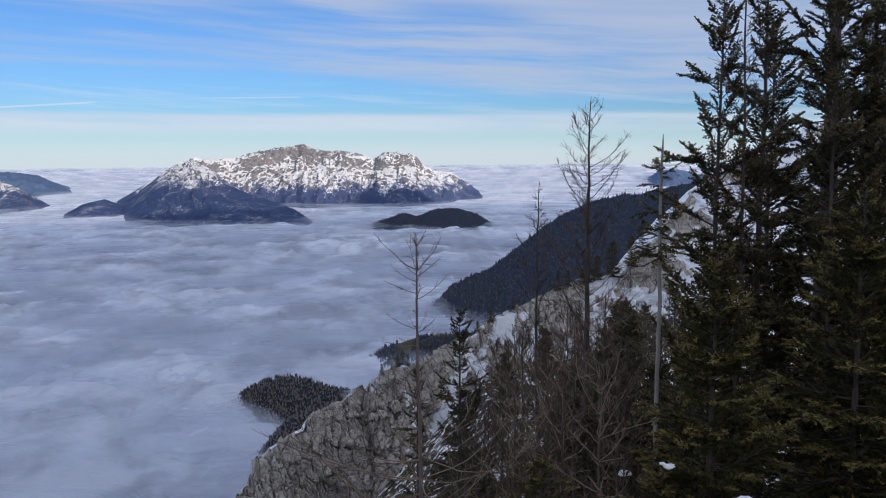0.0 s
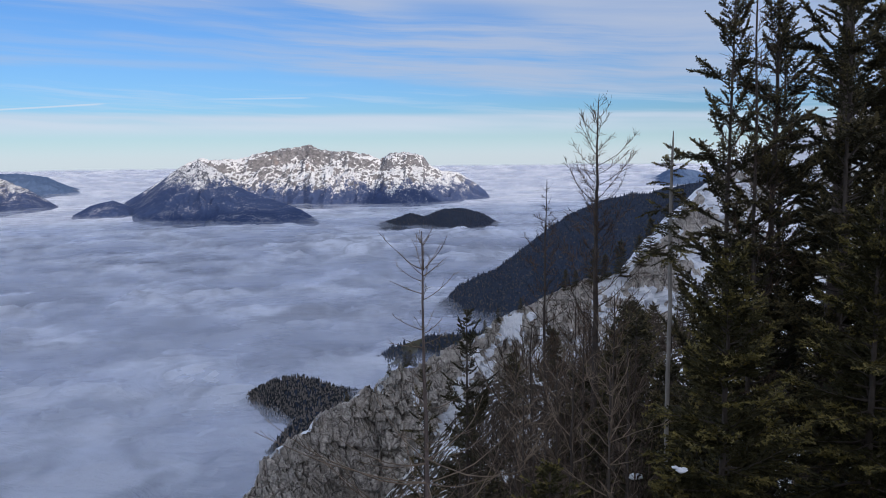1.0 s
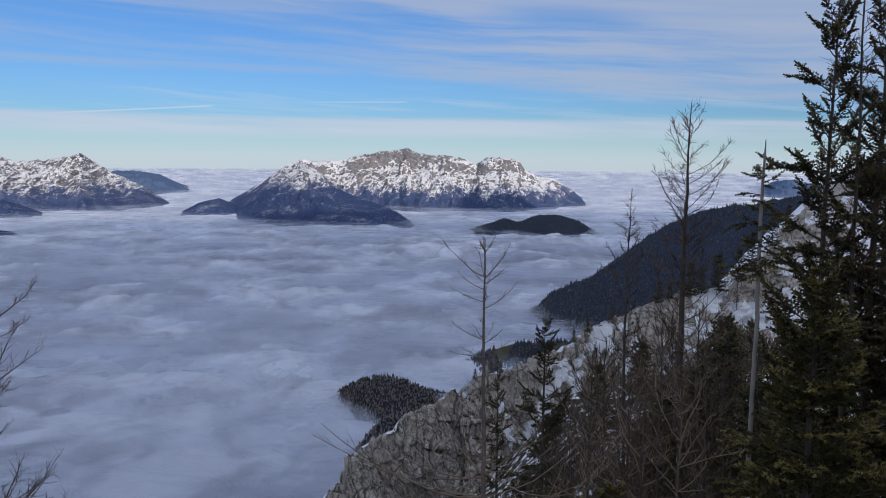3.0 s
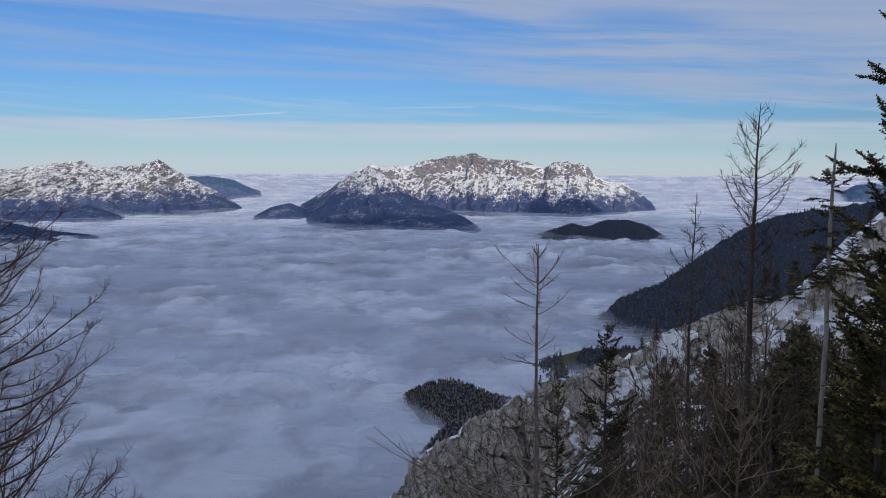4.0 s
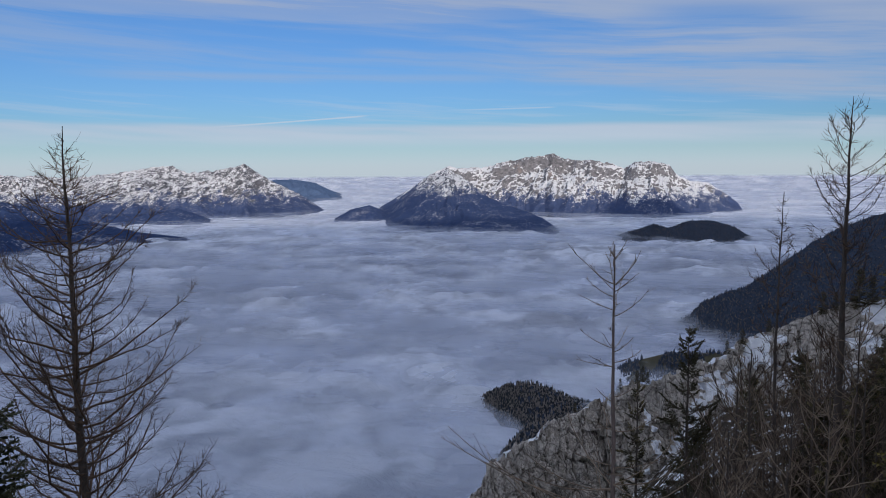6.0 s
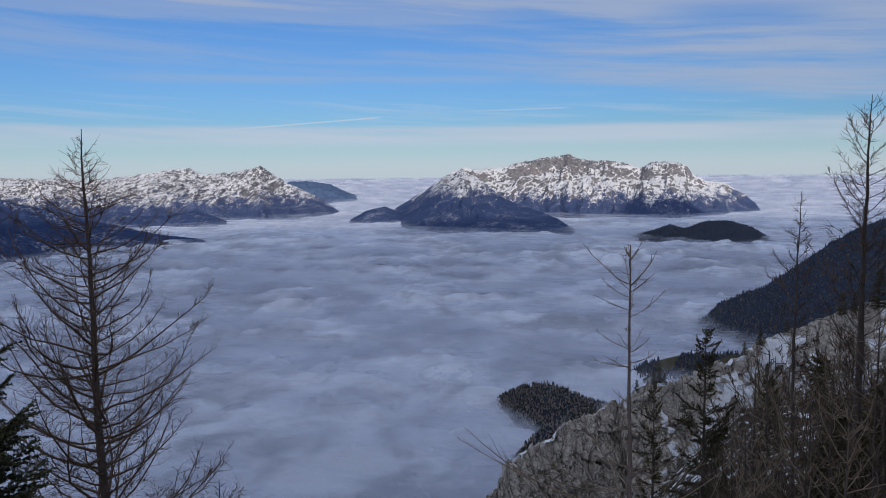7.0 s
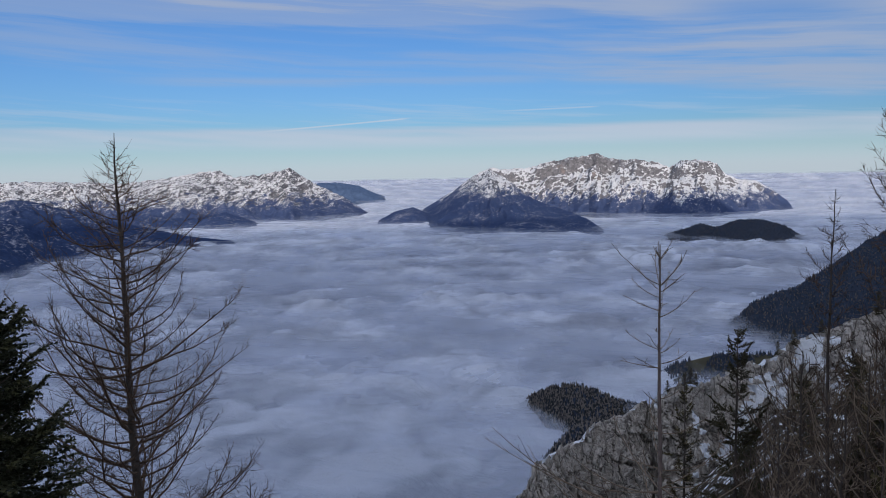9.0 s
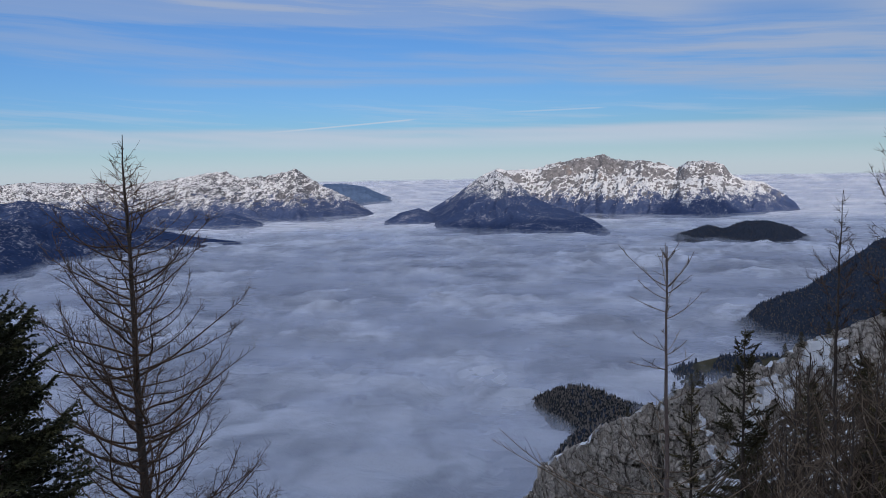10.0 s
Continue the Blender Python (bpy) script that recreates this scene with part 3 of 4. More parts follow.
def crag_sheet(name, points, steps, rows, drop, reach, back, amp, label, lie, teeth=0.62):
    """A cracked rock face below a crest, and the back of the crest. lie(x, y, z, depth below the crest, steepness) tells where snow stays."""
    c = along(points, steps)
    k = 15
    ext = np.concatenate([np.repeat(c[:1], k, 0), c, np.repeat(c[-1:], k, 0)])
    soft = np.stack([np.convolve(ext[:, i], np.ones(2 * k + 1) / (2 * k + 1), "valid") for i in range(3)], -1)
    way = np.gradient(soft, axis=0)[:, :2]
    way /= np.linalg.norm(way, axis=1, keepdims=True)
    out = np.stack([way[:, 1], -way[:, 0]], -1)
    v = np.r_[np.linspace(-1, -0.05, 24), np.linspace(0, 1, rows)][:, None]
    front, behind = np.clip(v, 0, 1), np.clip(-v, 0, 1)
    ease = step01(np.arange(steps) / steps, 0.0, 0.45)
    reach, drop = [np.array(v)[0] + (v[-1] - v[0]) * ease for v in (reach, drop)]
    ox = reach * front ** 1.15 - back * behind
    x, y = c[:, 0] + out[:, 0] * ox, c[:, 1] + out[:, 1] * ox
    z = c[:, 2] - drop * front ** 0.9 - back * 1.4 * behind ** 1.2
    p = xyz(x, y, z)
    run = np.r_[0, np.cumsum(np.linalg.norm(np.diff(c[:, :2], axis=0), axis=1))]
    u = run + 0.35 * vnoise(p * 0.35 + 3) + 0.10 * vnoise(p * 1.1 + 9)
    w = z + 0.5 * vnoise(p * 0.3 + 6) + 0.12 * u
    d = 0.0
    for size, deep, seed in ((3.6, 0.75, 3), (1.35, 0.42, 13), (0.62, 0.22, 23)):
        own, tilt, edge = blocks(u / size, w / (size * 1.9), seed)
        d = d + deep * (0.85 * own + 0.65 * tilt) - (0.25 + 0.7 * deep) * (1 - step01(edge, 0.0, 0.10))
    shelf = w * 0.21 + 0.9 * vnoise(p * 0.10 + 2)
    d = d - 0.8 * (shelf - np.floor(shelf)) + 0.45 * ridged(p * (0.10, 0.10, 0.03), 3, 0.5)
    fade = np.clip(0.35 + front * 8, 0, 1)
    d = amp * (fade * d + 0.08 * ridged(p * 1.3 + 8, 3, 0.6))
    depth = c[:, 2] - z
    # deep snow fills the cracks
    filled = step01(lie(x, y, z, depth * np.where(v < 0, 0, 1), np.full(z.shape, 0.35)), -0.05, 0.20)
    d = d * (1 - 0.85 * filled) + 0.35 * filled
    # the crest is stepped, in blocks
    c1 = _cell(np.floor(p[..., 0] * 0.32 + 0.3).astype(np.int64), np.int64(5), np.int64(2)) + 0.6 * _cell(np.floor(p[..., 0] * 0.9).astype(np.int64), np.int64(7), np.int64(2))
    jag = amp * teeth * c1 * np.clip(1 - np.abs(v) * 5, 0, 1)
    x, y, z = x + out[:, 0] * d, y + out[:, 1] * d, z + 0.25 * d * np.clip(front * 5, 0, 1) + jag
    P = xyz(x, y, z)
    N = np.cross(np.gradient(P, axis=0), np.gradient(P, axis=1))
    level = np.abs(N[..., 2]) / (np.linalg.norm(N, axis=-1) + 1e-9)
    level = (level + np.roll(level, 1, 0) + np.roll(level, -1, 0)) / 3
    much = lie(x, y, z, depth * np.where(v < 0, 0, 1), level)
    P[..., 2] += 0.22 * step01(much, 0.0, 0.12)
    ob = sheet(name, P, LIMESTONE, smooth=False)
    ob.data.materials.append(SLOPE_SNOW)
    on_face = (much[:-1, :-1] + much[:-1, 1:] + much[1:, 1:] + much[1:, :-1]).ravel() > 0
    ob.data.polygons.foreach_set("material_index", on_face.astype(np.int32))
    return tagged(ob, label, "cliff", kind="structure")


def cliff_snow(x, y, z, depth, level):
    """Snow on ledges and along the crest, and a long gully that falls to the left from the upper crest."""
    bearing = np.degrees(np.arctan2(x, y))
    p = xyz(x, y, z)
    ragged = fbm(p * 0.30, 4) + 0.4 * vnoise(p * 1.3 + 4)
    gully = np.interp(bearing, (-3, -1, 0, 2, 5, 7), (13, 10, 7, 3.6, 1.6, 0.6))
    in_gully = np.clip(1.0 - np.abs(depth - gully) / np.interp(bearing, (-1, 3), (4.0, 2.4)), -2, 1) * step01(bearing, -3.2, -1.5) * (1 - step01(bearing, 5.5, 7.0))
    ledge = 1.5 * (level - 0.72) + 0.6 * ragged - 0.38 - 0.32 * (1 - step01(bearing, -1.0, 4.0)) + 0.50 * np.exp(-depth / 1.0) + 1.7 * np.exp(-depth / 3.2 - ((bearing + 5.1) / 1.1) ** 2)
    return np.where(depth > 0, np.maximum(ledge, np.where(bearing > -3.0, 0.36 * in_gully + 0.75 * ragged - 0.26, -1.0)), ragged)


def slope_snow(x, y, z, depth, level):
    p = xyz(x, y, z)
    return 1.4 * (level - 0.66) + 0.7 * fbm(p * 0.16 + 5, 4) + 0.30 * vnoise(p * 0.9) + 0.42 * step01(x, 20, 32) - 0.08


crag_sheet("cliff", RIDGE[:12], 760, 350, (48, 48), (20, 20), 22, 1.0, "craggy grey limestone cliff with snow on its ledges", cliff_snow, 1.05)
crag_sheet("snowy_ridge", RIDGE[10:], 260, 140, (48, 42), (19, 70), 60, 1.2, "steep snowy rock slope below a ridge", slope_snow, 0.15)


def ground_z(x, y):
    x, y = np.asarray(x, float), np.asarray(y, float)
    z = np.interp(y, (-40, -3, 1.4, 2.4, 5, 11, 20, 40, 60, 85, 110, 140), (9, -1.3, -1.65, -2.5, -5.6, -8.8, -11.5, -16, -20, -28, -34, -46))
    z = z + 0.26 * np.clip(x, 0, 90) * step01(y, 1, 10)
    z = z - 0.35 * step01(y, 0, 8) * np.clip(-x, 0, None) - 0.75 * step01(y, 28, 62) * np.clip(5 - x, 0, None) - 1.1 * np.clip(-x - 20, 0, None)
    return z + 0.5 * fbm(xyz(x * 0.35, y * 0.35, 1.0), 4) * step01(np.hypot(x, y), 1.5, 5)


gx, gy = np.meshgrid(np.linspace(-70, 110, 199), np.linspace(-45, 130, 193))
tagged(sheet("ground", xyz(gx, gy, ground_z(gx, gy)), GROUND), "steep mountain ground with patchy snow and brown litter", "ground", kind="structure")

far_range("wooded_mountainside", [(-1.5, -11.2), (-0.53, -10.67), (0.65, -9.45), (3.57, -8.22), (6.04, -6.36), (7.26, -5.33), (8.87, -4.3), (10.86, -3.48), (12.83, -2.99), (15.15, -2.66), (18.15, -2.06), (23.82, -0.71), (29.11, 3.51), (40, 9), (60, 12)],
          [(-1, 640), (12, 520), (60, 420)], [(-1, 800), (12, 1000), (60, 1100)], HILL, "dark wooded mountainside falling into the cloud", n=300, m=90, bulge=1.0, rough=0.06, seed=22.0, bottom=-170)
# the high mountain at the back, which keeps the sun from the valley
wall = [(a, 1500 / math.cos(radians(a - SUN_AZ))) for a in range(93, 212, 6)]
far_range("mountainside_behind", [(a, math.degrees(math.atan(375 / d))) for a, d in wall], 500, wall, HILL,
          "high dark mountainside that shades the valley", n=140, m=36, rough=0.05, seed=25.0)
far_range("wooded_knoll", [(-16.7, -19.3), (-15.7, -17.6), (-14.85, -16.65), (-13.12, -15.95), (-11.5, -15.72), (-10.08, -16.0), (-8.65, -16.6), (-6.57, -17.1), (-2, -17.7), (2, -18.2)],
                 [(-17, 470), (-15.0, 458), (-13.0, 436), (-12.0, 405), (-11, 370), (2, 330)], 490, HILL, "wooded knoll rising from the cloud", n=160, m=70, bulge=0.75, rough=0.06, seed=28.0)
KNOLL = GRID["wooded_knoll"]
far_range("wooded_knoll", [(-14.9, -22.2), (-14.2, -21.2), (-13.2, -20.2), (-12.2, -19.2), (-11, -18.4), (-8, -17.9), (2, -18.6)],
          [(-15, 372), (-13.2, 352), (-11, 330), (2, 300)], 400, HILL, "lower shoulder of a wooded knoll above the cloud", n=120, m=40, bulge=0.8, rough=0.05, seed=33.0)
far_range("wooded_spur", [(-6.2, -16.0), (-5.6, -14.75), (-4.6, -14.05), (-3.6, -13.75), (-1.89, -13.2), (0.21, -13.0), (4, -12.9)], [(-7, 575), (-3.6, 548), (4, 505)], [(-7, 590), (-3, 600), (4, 590)], MEADOW,
          "low wooded spur with a clearing at the edge of cloud", n=120, m=50, rough=0.05, seed=30.0)


def conifers(name, P, count, low, high, material, label, seed, foot=None, gaps=0.0):
    """A wood of small three-tiered conifers on a surface, as one mesh."""
    rng = np.random.default_rng(seed)
    n, m = P.shape[:2]
    i, j = rng.uniform(0, n - 1.001, count), rng.uniform(0, m - 1.001, count)
    a, b = i.astype(int), j.astype(int)
    u, v = (i - a)[:, None], (j - b)[:, None]
    at = (P[a, b] * (1 - u) + P[a + 1, b] * u) * (1 - v) + (P[a, b + 1] * (1 - u) + P[a + 1, b + 1] * u) * v
    at = at[at[:, 2] > (FOG - 25 if foot is None else foot)]
    if gaps:
        at = at[vnoise(at * 0.07 + 3) > gaps]
    k = len(at)
    size = rng.uniform(low, high, k) * rng.uniform(0.75, 1.0, k)
    w = np.arange(6) * np.pi / 3
    V = []
    for z0, z1, r in ((0.05, 0.55, 0.23), (0.32, 0.78, 0.17), (0.6, 1.0, 0.10)):
        turn = rng.uniform(0, 1, (k, 1)) + w
        rr = r * rng.uniform(0.6, 1.3, (k, 6))
        ring = np.stack([np.cos(turn) * rr, np.sin(turn) * rr, z0 + rng.uniform(-0.06, 0.06, (k, 6))], -1)
        tip = np.broadcast_to(np.array((0, 0, z1)), (k, 1, 3))
        V.append(np.concatenate([ring, tip], 1))
    V = np.concatenate(V, 1) * size[:, None, None] + at[:, None] - (0, 0, 0.2)
    q = np.arange(6)
    one = np.stack([q, (q + 1) % 6, np.full(6, 6)], -1)
    F = (np.concatenate([one, one + 7, one + 14])[None] + (np.arange(k) * 21)[:, None, None]).reshape(-1, 3)
    return tagged(piece(name, V.reshape(-1, 3), F, material, smooth=False), label, "wood", kind="stuff")


conifers("wood", KNOLL, 6500, 2.8, 4.8, WOOD_MIXED, "mixed wood of grey larches and dark spruces on a knoll", 1)
conifers("wood", GRID["wooded_knoll"], 3500, 2.6, 4.6, WOOD_MIXED, "mixed wood on the lower shoulder of a knoll", 4)
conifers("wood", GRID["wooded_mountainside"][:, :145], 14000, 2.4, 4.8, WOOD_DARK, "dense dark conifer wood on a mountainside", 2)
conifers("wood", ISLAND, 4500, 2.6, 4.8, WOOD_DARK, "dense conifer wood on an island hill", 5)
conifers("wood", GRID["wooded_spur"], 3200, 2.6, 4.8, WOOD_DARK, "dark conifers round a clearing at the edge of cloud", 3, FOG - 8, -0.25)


m = Mat("house_plaster", 0.9, 0.2)
m.color(m.mix(m.noise(0.8, 4), (0.58, 0.55, 0.50), (0.78, 0.75, 0.70)))
PLASTER = m.m
m = Mat("house_roof", 0.8, 0.2)
m.color(m.mix(m.noise(1.2, 4), (0.055, 0.048, 0.045), (0.14, 0.12, 0.115)))
ROOF = m.m


def farmhouse(x, y, turn, size):
    """A small house: walls with gables, and a roof of two slopes that overhangs."""
    P = GRID["wooded_spur"].reshape(-1, 3)
    z = P[np.argmin(np.hypot(P[:, 0] - x, P[:, 1] - y)), 2]
    house = new("house")
    V = [(a, b, h) for h in (-1.5, 1.6) for a, b in ((-2, -1.5), (2, -1.5), (2, 1.5), (-2, 1.5))] + [(-2, 0, 2.7), (2, 0, 2.7)]
    F = [(0, 1, 5, 4), (2, 3, 7, 6), (1, 2, 6, 5), (3, 0, 4, 7), (5, 6, 9, 9), (7, 4, 8, 8)]
    piece("wall", V, F, PLASTER, house, smooth=False)
    for side in (-1, 1):
        V = [(a, side * b, h) for a, b, h in ((-2.4, 2.0, 1.32), (2.4, 2.0, 1.32), (2.4, 0, 2.8), (-2.4, 0, 2.8), (-2.4, 2.0, 1.52), (2.4, 2.0, 1.52), (2.4, 0, 3.0), (-2.4, 0, 3.0))]
        piece("roof", V, [(0, 1, 2, 3), (4, 5, 6, 7), (0, 1, 5, 4), (1, 2, 6, 5), (2, 3, 7, 6), (3, 0, 4, 7)], ROOF, house, smooth=False)
    for wx in (-1.1, 0.0, 1.1):
        V = [(wx + a, -1.52 - 0.04 * d, 0.5 + h) for d in (0, 1) for a, h in ((-0.25, -0.35), (0.25, -0.35), (0.25, 0.35), (-0.25, 0.35))]
        piece("window", V, [(0, 1, 2, 3), (4, 5, 6, 7), (0, 1, 5, 4), (1, 2, 6, 5), (2, 3, 7, 6), (3, 0, 4, 7)], ROOF, house, smooth=False)
    house.location, house.rotation_euler, house.scale = (x, y, z), (0, 0, radians(turn)), (size, size, size)
    return tagged(house, "small white farmhouse with a dark gabled roof", "house", "farmhouses in the clearing")


farmhouse(-7.5, 560, 20, 0.95)
farmhouse(-4.0, 572, -35, 0.85)
farmhouse(-32.0, 582, 10, 0.8)


# ---- trees ----
class Soup:
    """Tubes gathered into one mesh."""

    def __init__(self):
        self.v, self.f, self.n = [], [], 0

    def tube(self, P, r, k=5):
        T = np.gradient(P, axis=0)
        T /= np.linalg.norm(T, axis=1, keepdims=True) + 1e-9
        ref = np.array((1.0, 0.2, 0.0)) if abs(T[0, 2]) > 0.75 else np.array((0.05, 0.1, 1.0))
        A = np.cross(T, ref)
        A /= np.linalg.norm(A, axis=1, keepdims=True) + 1e-9
        B = np.cross(T, A)
        w = np.linspace(0, 2 * np.pi, k, endpoint=False)
        ring = P[:, None] + np.asarray(r)[:, None, None] * (np.cos(w)[:, None] * A[:, None] + np.sin(w)[:, None] * B[:, None])
        n = len(P)
        i = np.arange(n * k).reshape(n, k)
        j = np.roll(i, -1, 1)
        self.v.append(ring.reshape(-1, 3))
        self.f.append(np.stack([i[:-1], j[:-1], j[1:], i[1:]], -1).reshape(-1, 4) + self.n)
        self.n += n * k

    def made(self):
        return np.concatenate(self.v), np.concatenate(self.f)


def bend(rng, start, way, length, n, lift, wobble):
    """A growing line: it starts along way and turns up (lift) or down as it goes."""
    d = np.array(way, float)
    P = [np.array(start, float)]
    for _ in range(n):
        d = d + (0, 0, lift / n) + rng.normal(0, wobble, 3)
        d /= np.linalg.norm(d)
        P.append(P[-1] + d * length / n)
    return np.array(P)


def trunk_line(rng, height, lean, wobble):
    t = np.linspace(0, 1, 26)
    w = np.cumsum(rng.normal(0, wobble, (26, 2)), 0)
    w -= t[:, None] * w[-1]
    return np.stack([lean[0] * t + w[:, 0], lean[1] * t + w[:, 1], height * t], -1), t


def on(P, t, s):
    return np.array([np.interp(s, t, P[:, i]) for i in range(3)])


def larch(label, seed, height, girth, spread, first=0.25, count=60, lean=(0, 0), rise=0.55, twigs=9, fine=True, whorls=None, joined=False, bark=None, wobble=0.012, cone=4.0, thick=1.0, shape=None, lift=0.55, gnarl=0.07, limb_bark=None, stout=0.0046, spread_out=False, trunk_bark=None):
    """A bare larch: trunk, and limbs that carry twigs. whorls: (metres below the tip, limbs, length, slope) in place of count."""
    rng = np.random.default_rng(seed)
    tree = new("larch")
    P, t = trunk_line(rng, height, lean, wobble * height / 10)
    rad = girth * (1 - t) ** 0.85 + 0.007
    s = Soup()
    s.tube(P, rad, 8)
    piece("trunk", *s.made(), trunk_bark or BARK, tree)
    plan = []
    if whorls:
        for down, k, L, el in whorls:
            a0 = rng.uniform(0, 6.28)
            for q in range(k):
                plan.append((1 - (down + rng.uniform(-0.06, 0.06)) / height, L * rng.uniform(0.45, 1.12), a0 + q * 6.283 / k + rng.uniform(-0.35, 0.35), el + rng.normal(0, 0.12)))
    else:
        for i in range(count):
            u = min(max(first + (0.985 - first) * (i + rng.uniform(-0.4, 0.4)) / count, first), 0.99)
            left = 1 - u
            L = spread * min(1.0, left * height / cone) ** 0.95 * rng.uniform(0.38, 1.15) * (1 - 0.3 * step01(left, 0.6, 1.0))
            if shape:
                L = np.interp(left * height, *np.array(shape).T) * rng.uniform(0.55, 1.12)
            plan.append((u, max(L * (0.8 if left < 0.08 else 1.0), 0.12), i * 2.39996 + rng.uniform(-0.5, 0.5), rise * (1 - 0.55 * left / (1 - first)) + rng.normal(0, 0.12)))
    limbs, spray, n, n2 = Soup(), Soup(), 4 if joined else 7, 2 if joined else 4
    q7, q4 = np.linspace(0, 1, n + 1), np.linspace(0, 1, n2 + 1)
    for u, L, a, el in plan:
        way = (math.cos(a) * math.cos(el), math.sin(a) * math.cos(el), math.sin(el))
        B = bend(rng, on(P, t, u), way, L, n, lift + 0.4 * (1 - u), gnarl)
        r0 = min(0.005 + (0.0080 if joined else stout) * L, 0.7 * np.interp(u, t, rad))
        limb = limbs if joined else Soup()
        limb.tube(B, np.linspace(r0, 0.0035, n + 1), 3 if joined else 5)
        if not joined:
            piece("limb", *limb.made(), bark or BARK, tree)
        for _ in range(int(twigs * L / spread * 1.4) + 2):
            v = rng.uniform(0.15, 0.98)
            at = on(B, q7, v)
            d = B[min(int(v * n) + 1, n)] - B[int(v * n)]
            d /= np.linalg.norm(d) + 1e-9
            side = np.cross(d, (0, 0, 1)) * rng.choice((-1, 1))
            go = d * (0.75 if joined else 0.5) + side * rng.uniform(0.3, 1.0) + np.array((0, 0, rng.uniform(-0.35, 0.55)))
            if spread_out:
                go = d * 0.35 + side * rng.uniform(0.2, 1.0) + np.array((0, 0, rng.uniform(-0.45, 0.55)))
            l2 = (0.12 + (0.36 if joined else 0.20 if spread_out else 0.27) * L * (1 - v * 0.7)) * rng.uniform(0.35, 0.9)
            C = bend(rng, at, go / np.linalg.norm(go), l2, n2, 0.35, 0.10)
            spray.tube(C, thick * np.linspace(0.0068, 0.0034, n2 + 1), 3)
            if fine:
                for _ in range(int(l2 * 5) + 1):
                    g = (C[-1] - C[0]) / l2 + rng.normal(0, 0.55, 3)
                    D = bend(rng, on(C, q4, rng.uniform(0.2, 1.0)), g / np.linalg.norm(g), rng.uniform(0.08, 0.28), 2, 0.2, 0.08)
                    spray.tube(D, thick * np.array((0.0048, 0.0038, 0.0024)), 3)
    if joined:
        tagged(piece("branchwork", *limbs.made(), limb_bark or bark or BARK, tree, "thin bare brown limbs"), kind="stuff")
    tagged(piece("crown", *spray.made(), bark or TWIG_BROWN, tree, "bare brown twigs"), kind="stuff")
    return tagged(tree, label, "tree")


def shoots_mesh(base, way, length, width, k=3, blades=4, seed=0):
    """Needle shoots: round each axis, flat barbs that point forward."""
    rng = np.random.default_rng(seed)
    n = len(base)
    ref = np.where(np.abs(way[:, 2:3]) > 0.8, np.array((1.0, 0, 0)), np.array((0, 0, 1.0)))
    A = np.cross(way, ref)
    A /= np.linalg.norm(A, axis=1, keepdims=True) + 1e-9
    B = np.cross(way, A)
    V, turn = [], rng.uniform(0, 2 * np.pi, n)[:, None]
    for i in range(k):
        p0, p1 = base + way * (length * i / k)[:, None], base + way * (length * (i + 1) / k)[:, None]
        for b in range(blades):
            ang = turn + 2 * np.pi * b / blades + 0.7 * i
            o = np.cos(ang) * A + np.sin(ang) * B
            w = (width * rng.uniform(0.7, 1.2, n) * (1.0 if i < k - 1 else 0.75))[:, None]
            V.append(np.stack([p0, p1, p1 * 0.75 + p0 * 0.25 + o * w + way * w * 0.7], 1))
    V = np.concatenate(V, 1).reshape(-1, 3)
    return V, np.arange(len(V)).reshape(-1, 3)


